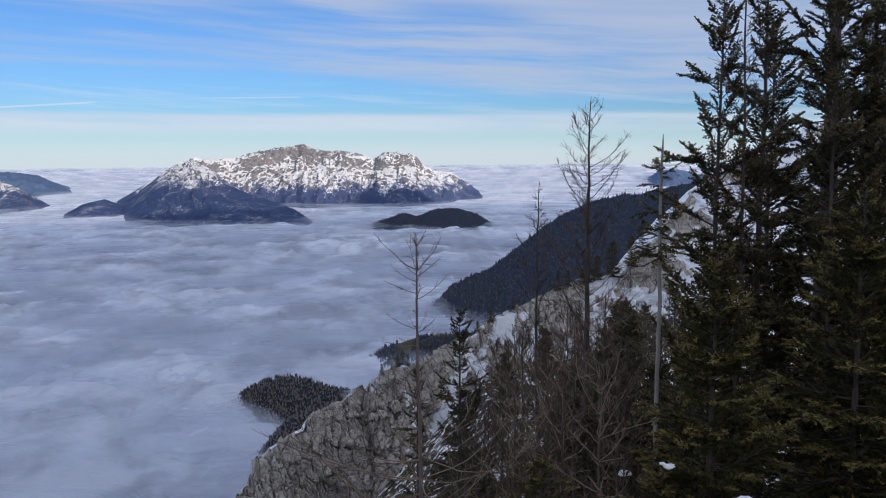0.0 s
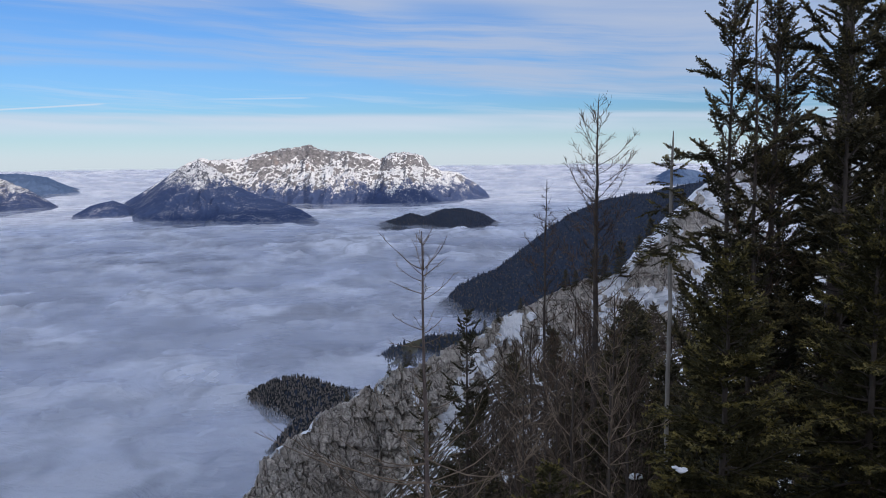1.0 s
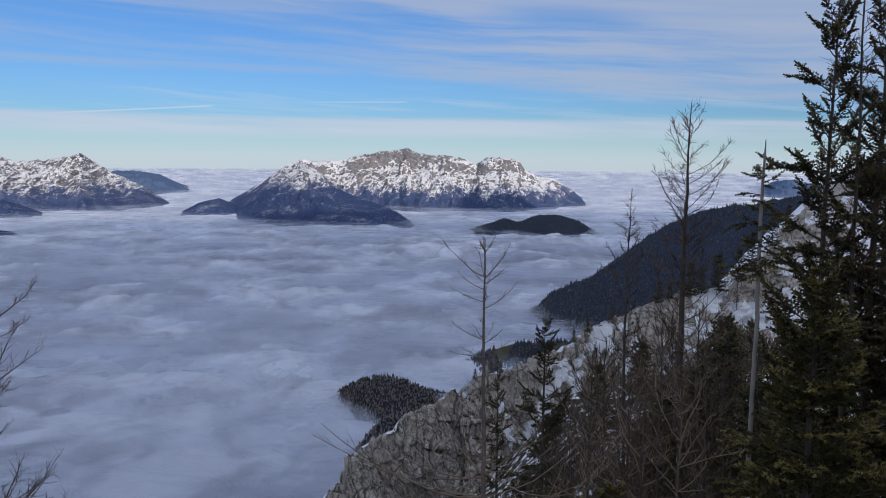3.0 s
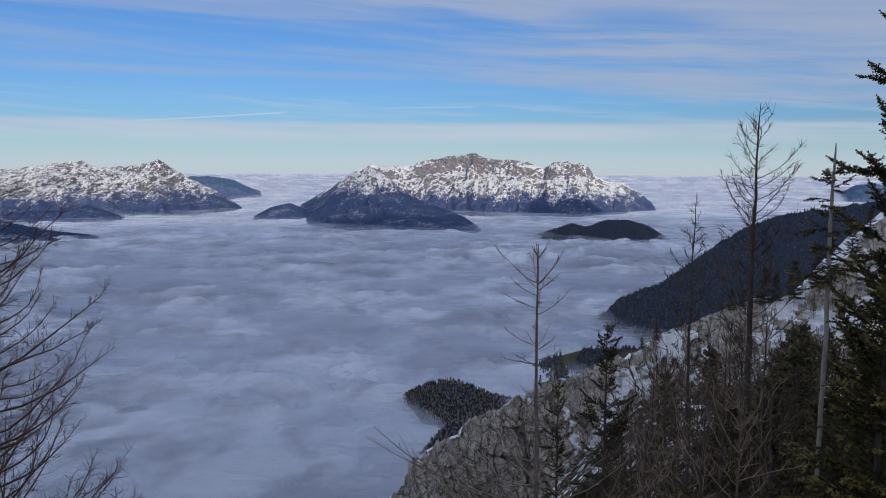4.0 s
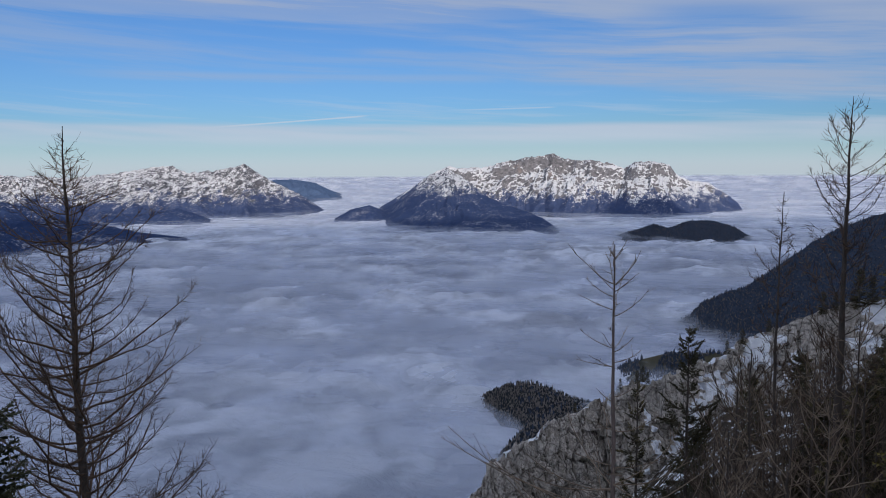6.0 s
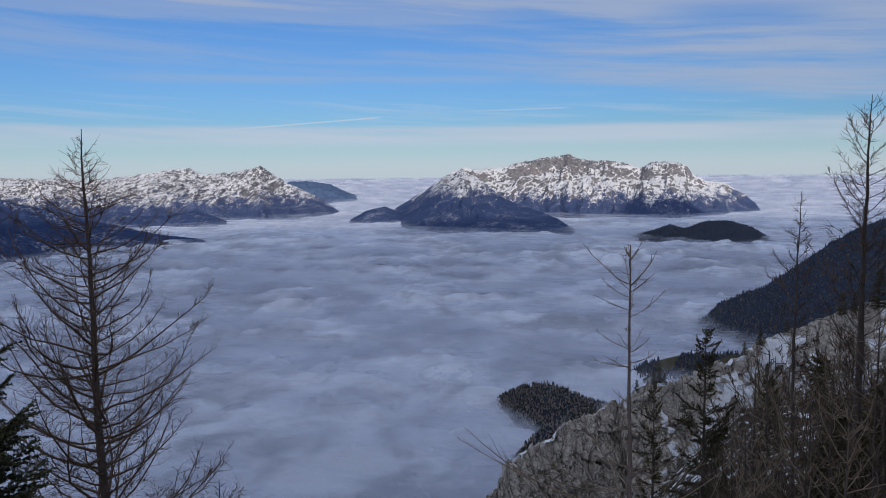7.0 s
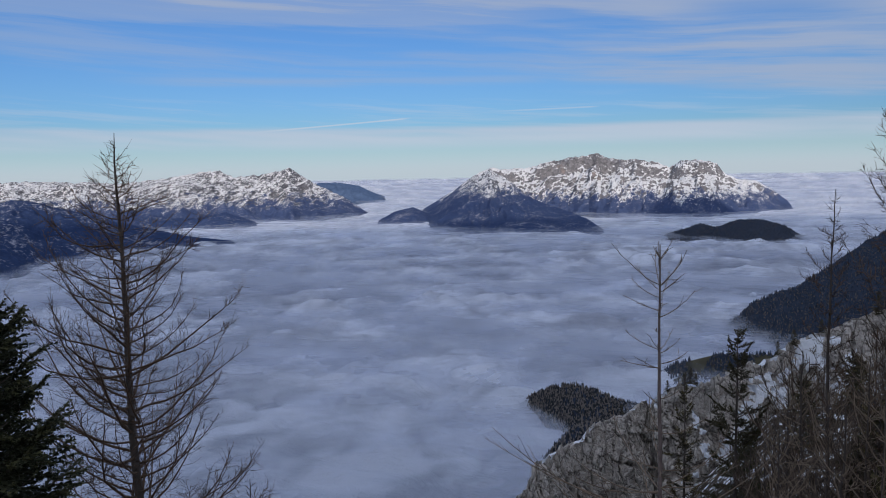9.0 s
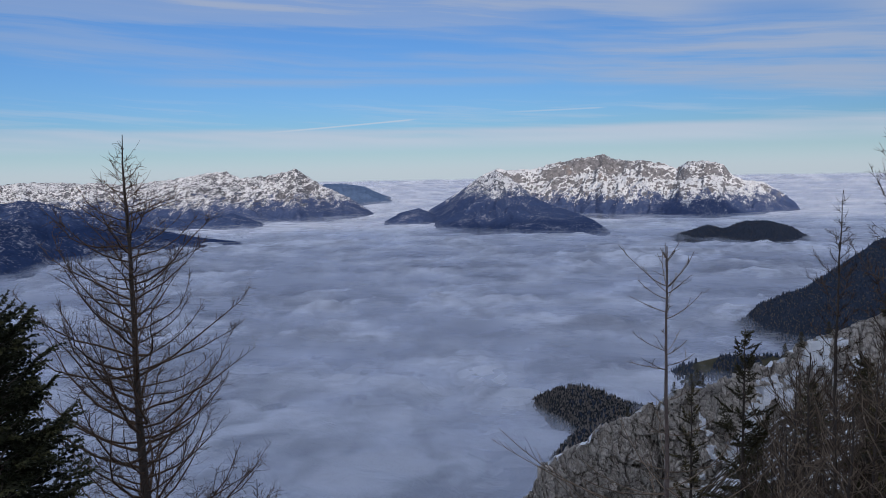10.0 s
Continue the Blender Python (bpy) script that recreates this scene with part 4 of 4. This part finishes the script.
def spruce(label, seed, height, girth, spread, first=0.1, whorls=26, per=6, lean=(0, 0), needles=None, droop=0.25, density=1.0, top=0.12, leader=0.0, dead=0, joined=False, mass=1.0, bark=None, ragged=0.0, fan=0.42, taper=0.9):
    """A spruce: trunk, boughs, and a crown of needle shoots."""
    rng = np.random.default_rng(seed)
    tree = new("spruce")
    P, t = trunk_line(rng, height, lean, 0.008 * height / 10)
    rad = girth * (1 - t) ** taper + 0.008
    s = Soup()
    s.tube(P, rad, 9)
    piece("trunk", *s.made(), bark or BARK, tree)
    boughs = Soup()
    b0, w0, l0, d0, o0 = [], [], [], [], []
    for i in range(whorls):
        u0 = first + (0.985 - leader - first) * (i / (whorls - 1)) ** 0.92
        for j in range(per):
            u = min(max(u0 + rng.uniform(-0.35, 0.35) / whorls, first), 0.99 - leader)
            left = 1 - u
            L = spread * (top * min(1, left * 9) + (1 - top) * (left / (1 - first)) ** 0.8) * rng.uniform(0.5 - 0.25 * ragged, 1.12 + 0.15 * ragged)
            if L < 0.10:
                continue
            a = (j + 0.5 * (i % 2)) * 2 * np.pi / per + rng.uniform(-0.4, 0.4)
            el = 0.75 * (1 - left / (1 - first)) ** 1.5 - droop * left / (1 - first) + rng.normal(0, 0.17 + 0.10 * ragged) + 0.10
            way = (math.cos(a) * math.cos(el), math.sin(a) * math.cos(el), math.sin(el))
            n = 6
            B = bend(rng, on(P, t, u), way, L, n, 0.35 * left + rng.uniform(-0.25, 0.30) + 0.45 * ragged, 0.08 + 0.03 * ragged)
            stem = boughs if joined else Soup()
            stem.tube(B, np.linspace(min(0.008 + 0.011 * L, 0.6 * np.interp(u, t, rad)), 0.004, n + 1), 4)
            if not joined:
                piece("bough", *stem.made(), BARK, tree)
            q = np.linspace(0, 1, n + 1)
            k = max(3, int(density * L / 0.085))
            for v in np.linspace(0.12 + 0.18 * ragged, 1.0, k):
                at = on(B, q, v)
                d = B[min(int(v * n) + 1, n)] - B[min(int(v * n), n - 1)]
                d /= np.linalg.norm(d)
                side = np.cross(d, (0, 0, 1))
                side /= np.linalg.norm(side) + 1e-9
                for sg in (-1, 1):
                    go = d * 0.8 + side * sg * rng.uniform(0.6, 1.1) + np.array((0, 0, rng.uniform(-0.45 + 0.25 * ragged, 0.15 + 0.35 * ragged)))
                    go /= np.linalg.norm(go)
                    ls = (0.12 + fan * L * (1 - v) ** 0.8 * min(1, v * 4)) * rng.uniform(0.6, 1.15)
                    b0.append(at)
                    w0.append(go)
                    l0.append(ls)
                    d0.append(0.034 * mass)
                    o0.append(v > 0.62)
                    if ls > 0.2:
                        for x in np.arange(0.35, 1.0, 0.11 / ls / density):
                            g2 = go * 0.8 + np.cross(go, (0, 0, 1)) * rng.choice((-1, 1)) * rng.uniform(0.4, 1.0) + (0, 0, rng.uniform(-0.5, 0.1))
                            b0.append(at + go * ls * x)
                            w0.append(g2 / np.linalg.norm(g2))
                            l0.append(rng.uniform(0.08, 0.19))
                            d0.append(0.032 * mass)
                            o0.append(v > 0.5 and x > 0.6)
                if v > 0.3:
                    b0.append(at)
                    w0.append(d)
                    l0.append(L / k * 1.3 + 0.03)
                    d0.append(0.030 * mass)
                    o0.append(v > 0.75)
    for _ in range(dead):
        u, a = rng.uniform(0.03, first + 0.25), rng.uniform(0, 6.28)
        B = bend(rng, on(P, t, u), (math.cos(a), math.sin(a), -0.15), spread * rng.uniform(0.3, 0.7), 5, 0.2, 0.12)
        boughs.tube(B, np.linspace(0.014, 0.004, 6), 4)
    b0, w0, l0, d0, o0 = np.array(b0), np.array(w0), np.array(l0), np.array(d0), np.array(o0) & (rng.uniform(0, 1, len(o0)) < 0.7)
    if boughs.n:
        tagged(piece("dead_wood" if not joined else "branchwork", *boughs.made(), BARK, tree, "thin grey-brown twigs"), kind="stuff")
    inner, outer = needles or (NEEDLES, NEEDLES_TIP)
    # depth put into colour: inner shoots darker, outer shoots lighter
    for name, which, mat, label2 in (("foliage", ~o0, inner, "dark green needles"), ("lit_foliage", o0, outer, "lighter olive-green needle tips")):
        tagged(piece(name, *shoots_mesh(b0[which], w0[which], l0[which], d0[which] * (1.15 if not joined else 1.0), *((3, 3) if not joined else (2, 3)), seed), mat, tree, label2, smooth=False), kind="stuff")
    return tagged(tree, label, "tree")


def stand(tree, x, y, turn=0.0, size=1.0, sink=0.25, z=None):
    g = float(ground_z(x, y)) - sink if z is None else z
    tree.location, tree.rotation_euler = (x, y, g), (0, 0, radians(turn))
    tree.scale = (size, size, size)
    return tree


def upto(x, y, tip):
    """The height of a tree at x, y whose tip stands at that level."""
    return tip - float(ground_z(x, y)) + 0.25


def another(tree, x, y, turn, size, label="", sink=0.25, z=None, group=""):
    """The same kind of tree again, at another place, turned and scaled."""
    g = float(ground_z(x, y)) - sink if z is None else z
    c = copy_thing(tree, pose(x, y, g, 0, 0, turn))
    c.scale = (size, size, size)
    return tagged(c, label, group=group)


m = Mat("reddish_bark", 0.95, 0.1)
m.color(m.mix(m.noise(7, 6, 0.7, (1, 1, 0.45)), (0.075, 0.058, 0.052), (0.30, 0.24, 0.22)))
m.bump(m.noise(18, 5, 0.7, (1, 1, 0.5)), 0.9, 0.03)
REDDISH_BARK = m.m
m = Mat("tan_twigs", 0.9, 0.1)
m.color(m.mix(m.geo.outputs["Random Per Island"], (0.10, 0.075, 0.057), (0.33, 0.252, 0.186)))
TAN_TWIG = m.m

# the larches that stand before the cloud
stand(larch("slender young larch, bare, with few upswept limbs", 3, upto(-0.36, 11, -1.09), 0.050, 1.15, twigs=2, fine=False, bark=TAN_TWIG, lean=(-0.05, 0), wobble=0.006, thick=0.7, stout=0.0030, trunk_bark=REDDISH_BARK,
            whorls=[(0.16, 5, 0.30, 0.85), (0.58, 6, 0.85, 0.50), (0.66, 3, 0.62, 0.20), (0.92, 4, 0.62, 0.22), (1.15, 1, 0.2, 0.3), (1.42, 4, 0.62, 0.30), (1.62, 3, 0.50, 0.05),
                    (2.1, 2, 0.4, 0.2), (2.5, 3, 0.7, 0.1), (3.0, 4, 1.2, 0.0), (3.3, 6, 2.1, -0.05), (3.6, 6, 2.5, -0.08), (4.1, 6, 2.6, -0.1), (4.8, 6, 2.5, -0.1), (5.6, 6, 2.3, -0.1)]), -0.33, 11)
stand(larch("tall bare larch with fine upswept twigs", 5, upto(4.6, 24.6, 1.87), 0.14, 1.7, first=0.12, count=88, rise=0.50, twigs=11, lean=(0.1, 0), thick=1.15, shape=[(0, 0.2), (1, 0.85), (2.3, 1.6), (5, 2.0), (12, 2.2)], lift=0.7, gnarl=0.09), 4.5, 24.6)
stand(larch("thin bare larch with a sparse top", 7, upto(2.7, 21.8, -0.72), 0.06, 1.0, first=0.10, count=72, rise=0.55, twigs=11, cone=2.4, gnarl=0.1), 2.68, 21.84)
stand(larch("broad bare larch with long curved limbs", 11, upto(-11.4, 13.2, 0.78), 0.145, 3.2, first=0.16, count=165, rise=0.16, bark=TWIG_BROWN, twigs=27, lean=(-0.08, 0), thick=0.85,
            shape=[(0, 0.05), (0.45, 0.12), (0.6, 0.5), (1.2, 0.9), (2.4, 2.0), (4.5, 2.85), (6.5, 3.6), (8, 3.6)], lift=0.9, gnarl=0.13, stout=0.0078, spread_out=True), -11.33, 13.25)

pale = stand(larch("young larch with pale upswept limbs in a thicket", 61, upto(2.3, 11.3, -2.98), 0.035, 1.0, twigs=3, fine=False, bark=TAN_TWIG, wobble=0.012, gnarl=0.17, lift=0.8,
            whorls=[(0.25, 3, 0.35, 0.9), (0.55, 4, 0.75, 0.85), (0.9, 5, 1.05, 0.6), (1.25, 5, 1.15, 0.45), (1.6, 4, 1.25, 0.35), (2.1, 4, 1.3, 0.25), (2.7, 4, 1.3, 0.15)]), 2.3, 11.3)

for px, py, turn, size in ((1.15, 12.4, 70, 0.9), (2.0, 14.6, 220, 0.95), (2.9, 17.0, 300, 1.0), (1.6, 19.0, 110, 1.05), (4.2, 20.0, 260, 1.2)):
    another(pale, px, py, turn, size, group="pale young larches in the thicket")

# the spruces
stand(spruce("small dark spruce with open tiers of boughs", 21, upto(0.5, 24.5, -4.8), 0.07, 1.55, first=0.05, whorls=15, per=5, ragged=0.7, fan=0.24, mass=1.15, top=0.25, density=0.8, needles=(NEEDLES, NEEDLES_LIGHT)), 0.5, 24.5)
stand(spruce("thin spruce with a bare pale stem and tufted top", 22, upto(4.57, 16.4, 0.4), 0.046, 0.62, first=0.74, whorls=8, per=4, leader=0.05, droop=0.45, top=0.30, mass=1.0, density=0.75, bark=PALE_BARK, taper=0.3, fan=0.3, needles=(NEEDLES_LIGHT, NEEDLES_LIGHT_TIP)), 4.57, 16.4)
tall = stand(spruce("tall ragged spruce with dead lower twigs", 23, upto(6.0, 17, 3.6), 0.085, 1.9, first=0.08, whorls=30, per=4, dead=90, droop=0.15, top=0.3, ragged=0.9, mass=1.1, density=0.9, fan=0.24), 5.95, 17)
slim = stand(spruce("tall dark spruce in a dense group", 24, upto(6.85, 16.7, 5.0), 0.10, 1.9, first=0.08, whorls=31, per=4, dead=90, droop=0.2, top=0.2, ragged=0.9, mass=1.1, density=0.9, fan=0.26), 6.95, 17.2, 40)
old = stand(spruce("large old spruce with a thick trunk", 25, upto(8.75, 18, 8.5), 0.30, 2.9, first=0.10, whorls=32, per=5, dead=120, lean=(0.2, 0), droop=0.3, ragged=0.9, mass=1.15, density=0.85, bark=REDDISH_BARK, fan=0.26), 8.7, 18)
olive = stand(spruce("bushy olive-green spruce with drooping boughs", 26, upto(4.9, 12.2, -1.0), 0.08, 2.0, first=0.04, whorls=20, per=7, density=0.9, mass=1.1, needles=(NEEDLES_LIGHT, NEEDLES_LIGHT_TIP), droop=0.45, ragged=0.35, fan=0.48), 4.2, 11.9)
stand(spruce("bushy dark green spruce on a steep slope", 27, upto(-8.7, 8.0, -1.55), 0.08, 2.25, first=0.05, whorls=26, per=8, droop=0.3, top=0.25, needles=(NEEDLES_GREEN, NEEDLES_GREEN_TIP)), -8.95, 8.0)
stand(spruce("small dark spruce beside a bare young larch", 28, upto(-0.8, 22.0, -5.75), 0.05, 0.95, first=0.05, whorls=12, per=5, ragged=0.7, fan=0.24, mass=1.15, density=0.8), -0.8, 22.0)
stand(larch("bare grey larch among dark spruces", 13, upto(6.25, 16.6, 4.4), 0.06, 1.0, first=0.25, count=70, rise=0.45, twigs=8, shape=[(0, 0.3), (3, 0.9), (8, 1.2)], gnarl=0.1), 6.25, 16.6)
another(tall, 8.0, 16.2, 100, 0.95)
another(slim, 9.7, 17.0, 200, 1.0)
another(slim, 10.5, 19.4, 120, 1.15, "tall dark spruce at the back of a dense group")
another(tall, 8.4, 20.2, 40, 1.05, "tall dark spruce at the back of a dense group")
another(tall, 11.4, 20.0, 250, 1.2, "tall dark spruce at the back of a dense group")
another(olive, 6.9, 12.8, 80, 1.0, "bushy green spruce under taller spruces")
another(olive, 8.6, 13.6, 190, 1.1, "bushy green spruce under taller spruces")

# the thicket of young larches and low spruces on the slope
young = [larch("young bare larch in a brown thicket", 40 + k, (4.6, 5.6, 3.6, 5.0)[k], 0.04, (1.25, 1.35, 1.4, 1.0)[k], first=0.05, count=(40, 46, 30, 52)[k], rise=(0.5, 0.6, 0.35, 0.7)[k], twigs=(7, 8, 6, 6)[k], joined=True, bark=TWIG, cone=1.7, thick=1.35, fine=k % 2 == 1, wobble=0.03, gnarl=0.14, lift=0.75, limb_bark=(TWIG, TAN_TWIG, TWIG, TWIG)[k]) for k in range(4)]
low = spruce("low green spruce in a thicket", 50, 3.2, 0.04, 0.95, first=0.03, whorls=13, per=6, joined=True, density=0.62, mass=1.75)
rng = np.random.default_rng(9)
spots = [(1.3, 12.2), (2.1, 13.5), (0.6, 14.5), (2.9, 12.6), (3.4, 15.0), (1.7, 16.5), (0.2, 18.0), (2.6, 18.2), (3.9, 19.0), (1.2, 20.5), (3.2, 22.5), (5.0, 21.0), (0.9, 23.0), (2.0, 26.0), (4.2, 27.5), (6.2, 26.0), 
         (3.2, 31), (5.6, 32), (7.6, 30), (1.2, 33), (9.2, 35), (4.6, 37), (2.2, 40), (7.2, 41), (11, 43), (0.2, 38), (5, 47), (9, 50), (13, 52), (2, 48), (7, 57), (12, 60), (16, 63), (3.5, 56), (10, 68), (15, 72), (20, 76), (6.5, 66), (9, 78), (18, 86), (26, 90), (14, 92), (4.4, 23.0), (5.4, 27.0), (6.6, 30.0), (7.4, 34.0), (5.8, 24.0), (4.0, 25.4), (8.4, 38.0), (6.0, 35.0), (7.0, 27.5), (9.6, 42.0)]
spots += [(sy * math.tan(radians(rng.uniform(3.0, 17.0))), sy) for sy in np.linspace(13.0, 44.0, 16)]
first_use = set()


def cap(x, y, height, size, sink=0.25):
    """A size at which a tree keeps below the line that leaves the cliff and the snow in sight."""
    line = np.interp(math.degrees(math.atan2(x, y)), (-4, 0, 4, 7, 10, 14, 20), (-20, -18, -14.0, -10.4, -8.4, -7.6, -6.5))
    room = math.hypot(x, y) * math.tan(radians(line)) - float(ground_z(x, y)) + sink
    return min(size, max(room / height, 0.22))


for k, (px, py) in enumerate(spots):
    which = k % 4
    if which not in first_use:
        first_use.add(which)
        stand(young[which], px, py, rng.uniform(0, 360), cap(px, py, (4.6, 5.6, 3.6, 5.0)[which], 1.0))
    else:
        another(young[which], px, py, rng.uniform(0, 360), cap(px, py, (4.6, 5.6, 3.6, 5.0)[which], rng.uniform(0.8, 1.35)) * rng.uniform(0.75, 1.0), group="thicket of young larches")
stand(low, 0.9, 17.5)
stand(spruce("low olive-green spruce under bare larches", 51, 3.4, 0.04, 1.0, first=0.03, whorls=14, per=6, joined=True, density=0.7, mass=1.2, ragged=0.4, needles=(NEEDLES_LIGHT, NEEDLES_LIGHT_TIP)), 1.4, 10.95, z=-4.35 - 3.4)
for px, py, sz in [(2.4, 15.2, 0.8), (3.6, 17.2, 0.7), (4.5, 18.2, 1.1), (5.6, 20.0, 1.3), (5.3, 16.6, 1.0), (6.3, 22.5, 1.4), (4.1, 21.5, 1.1), (3.1, 19.4, 0.9), (5.0, 14.6, 0.9), (4.9, 16.0, 0.9), (5.9, 18.2, 1.4), (6.7, 20.6, 1.5), (4.6, 27.0, 1.6), (6.2, 29.0, 1.7), (5.4, 25.5, 1.5), (7.4, 31.0, 1.8), (3.9, 26.0, 1.3), (8.2, 34.0, 1.9), (5.2, 24.0, 1.2), (6.4, 36.0, 1.2), (0.8, 36.0, 1.3), (9.5, 45.0, 1.6), (4.2, 52.0, 1.5), (12.5, 56.0, 1.7), (8.0, 62.0, 1.6), (16, 68, 1.8), (11, 82, 1.8), (22, 84, 2.0), (30, 100, 2.2), (24, 104, 2.0), (37, 112, 2.4)]:
    another(low, px, py, rng.uniform(0, 360), cap(px, py, 3.2, sz), group="low spruces on the slope")

# small trees along the crest of the cliff and up the snowy slope
def crest(k, f, out=0.0):
    a, b = np.array(RIDGE[k], float), np.array(RIDGE[k + 1], float)
    return a + (b - a) * f + np.array((0.0, -out, 0.0))


for k, f, sz, dz in [(6, 0.1, 0.55, 0.0), (6, 0.35, 0.7, 0.2), (6, 0.6, 0.5, 0.0), (8, 0.55, 0.6, -0.3), (8, 0.85, 0.7, -0.2), (9, 0.4, 0.6, -0.2), (10, 0.6, 1.0, -0.4), (10, 0.9, 0.8, -0.4),
                     (11, 0.3, 1.7, -0.5), (11, 0.5, 1.3, -0.5), (11, 0.8, 1.9, -0.6), (12, 0.3, 1.6, -0.6), (12, 0.7, 2.0, -0.8), (13, 0.2, 1.8, -0.8), (13, 0.5, 1.5, -0.8), (4, 0.5, 0.4, 0.0), (5, 0.6, 0.45, 0.1)]:
    x, y, z = crest(k, f, 0.6)
    another(low, x, y, rng.uniform(0, 360), sz, "small dark spruce on a rocky ridge", z=z + dz, group="spruces on the ridge")
for k in range(14):
    x, y, z = crest(int(rng.integers(10, 14)), rng.uniform(0, 1))
    out = rng.uniform(4, 34)
    another(young[k % 4], x + out * 0.25, y - out, rng.uniform(0, 360), rng.uniform(0.9, 1.6), "bare larch on a snowy slope", z=z - 0.55 * out - 0.6, group="larches on the snowy slope")
another(young[2], -8.4, 13.12, 40, 0.9, "top of a young bare larch below the slope", z=-6.07 - 3.24)

# lumps of old snow caught on the boughs and on the ground below the spruces
m = Mat("old_snow", 0.8, 0.3)
m.color(m.mix(m.noise(6, 4), (0.74, 0.76, 0.82), (0.86, 0.87, 0.90)))
m.bump(m.noise(14, 4), 0.4, 0.03)
OLD_SNOW = m.m
for sx, sy, sz, size in ((3.2, 10.73, -4.42, 0.11), (3.12, 10.78, -4.40, 0.07), (4.02, 10.02, -4.62, 0.20), (4.74, 13.17, -3.90, 0.13), (3.02, 12.65, -5.32, 0.16)):
    u, v = np.meshgrid(np.linspace(0, 2 * np.pi, 21), np.linspace(0.02, np.pi - 0.02, 12))
    p = xyz(np.cos(u) * np.sin(v), np.sin(u) * np.sin(v), np.cos(v))
    p = p * (1 + 0.35 * fbm(p * 1.6 + sx * 7, 3))[..., None] * (0.7, 0.5, 0.32) * size
    lump = sheet("snow_lump", p, OLD_SNOW)
    lump.location = (sx, sy, sz)
    tagged(lump, "small lump of old snow on spruce boughs", "snow", group="snow lumps in the spruces")

# dry grass, stalks and fallen twigs on the slope
m = Mat("dry_grass", 0.9, 0.1)
m.color(m.mix(m.geo.outputs["Random Per Island"], (0.09, 0.062, 0.036), (0.36, 0.26, 0.15)))
DRY = m.m
count = 15000
gx, gy = rng.uniform(-5, 11, count), 6 + 40 * rng.uniform(0, 1, count) ** 1.5
keep = vnoise(xyz(gx * 0.6, gy * 0.6, 4.0)) > -0.25
gx, gy = gx[keep], gy[keep]
base = xyz(gx, gy, ground_z(gx, gy) - 0.02)
n = len(base)
tall_by = rng.uniform(0.10, 0.55, n)[:, None]
turn = rng.uniform(0, 6.283, n)
lean = np.stack([np.cos(turn), np.sin(turn), 0 * turn], -1) * rng.uniform(0.2, 1.3, n)[:, None]
side = np.stack([-np.sin(turn), np.cos(turn), 0 * turn], -1) * 0.007
mid = base + (lean * 0.35 + (0, 0, 0.7)) * tall_by
tip = base + (lean + (0, 0, 0.85)) * tall_by
V = np.stack([base - side, base + side, mid + side * 0.8, mid - side * 0.8, tip], 1).reshape(-1, 3)
k = (np.arange(n) * 5)[:, None]
F = np.concatenate([k + (0, 1, 2), k + (0, 2, 3), k + (3, 2, 4)])
tagged(piece("dry_grass", V, F, DRY, smooth=False), "dry brown grass and stalks on the steep ground", "grass", kind="stuff")


def bare_shrub(seed):
    """A bare bush: many thin stems from one root, each with a few twigs."""
    g = np.random.default_rng(seed)
    bush = new("bare_shrub")
    soup = Soup()
    for _ in range(42):
        a, el, L = g.uniform(0, 6.283), g.uniform(0.45, 1.4), g.uniform(0.7, 1.7)
        A = bend(g, (g.normal(0, 0.12), g.normal(0, 0.12), -0.1), (math.cos(a) * math.cos(el), math.sin(a) * math.cos(el), math.sin(el)), L, 4, 0.2, 0.12)
        soup.tube(A, np.linspace(0.011, 0.004, 5), 3)
        for _ in range(4):
            d = A[-1] - A[1] + g.normal(0, 0.45, 3)
            C = bend(g, A[int(g.integers(1, 4))], d / np.linalg.norm(d), L * g.uniform(0.2, 0.5), 2, 0.3, 0.12)
            soup.tube(C, np.array((0.007, 0.005, 0.003)), 3)
    tagged(piece("branchwork", *soup.made(), TWIG, bush, "thin bare brown stems"), kind="stuff")
    return tagged(bush, "bare brown shrub on the steep slope", "shrub", "shrubs on the slope")


shrubs = [bare_shrub(70), bare_shrub(71), bare_shrub(72)]
for k in range(14):
    sy = 17 + 56 * (k + rng.uniform(0, 1)) / 14
    sx = sy * math.tan(radians(rng.uniform(1 if sy < 26 else 4, 17)))
    size = cap(sx, sy, 1.7, rng.uniform(0.9, 1.7) * (1 + sy / 70))
    if k < 3:
        stand(shrubs[k], sx, sy, rng.uniform(0, 360), size, 0.05)
    else:
        another(shrubs[k % 3], sx, sy, rng.uniform(0, 360), size, sink=0.05)
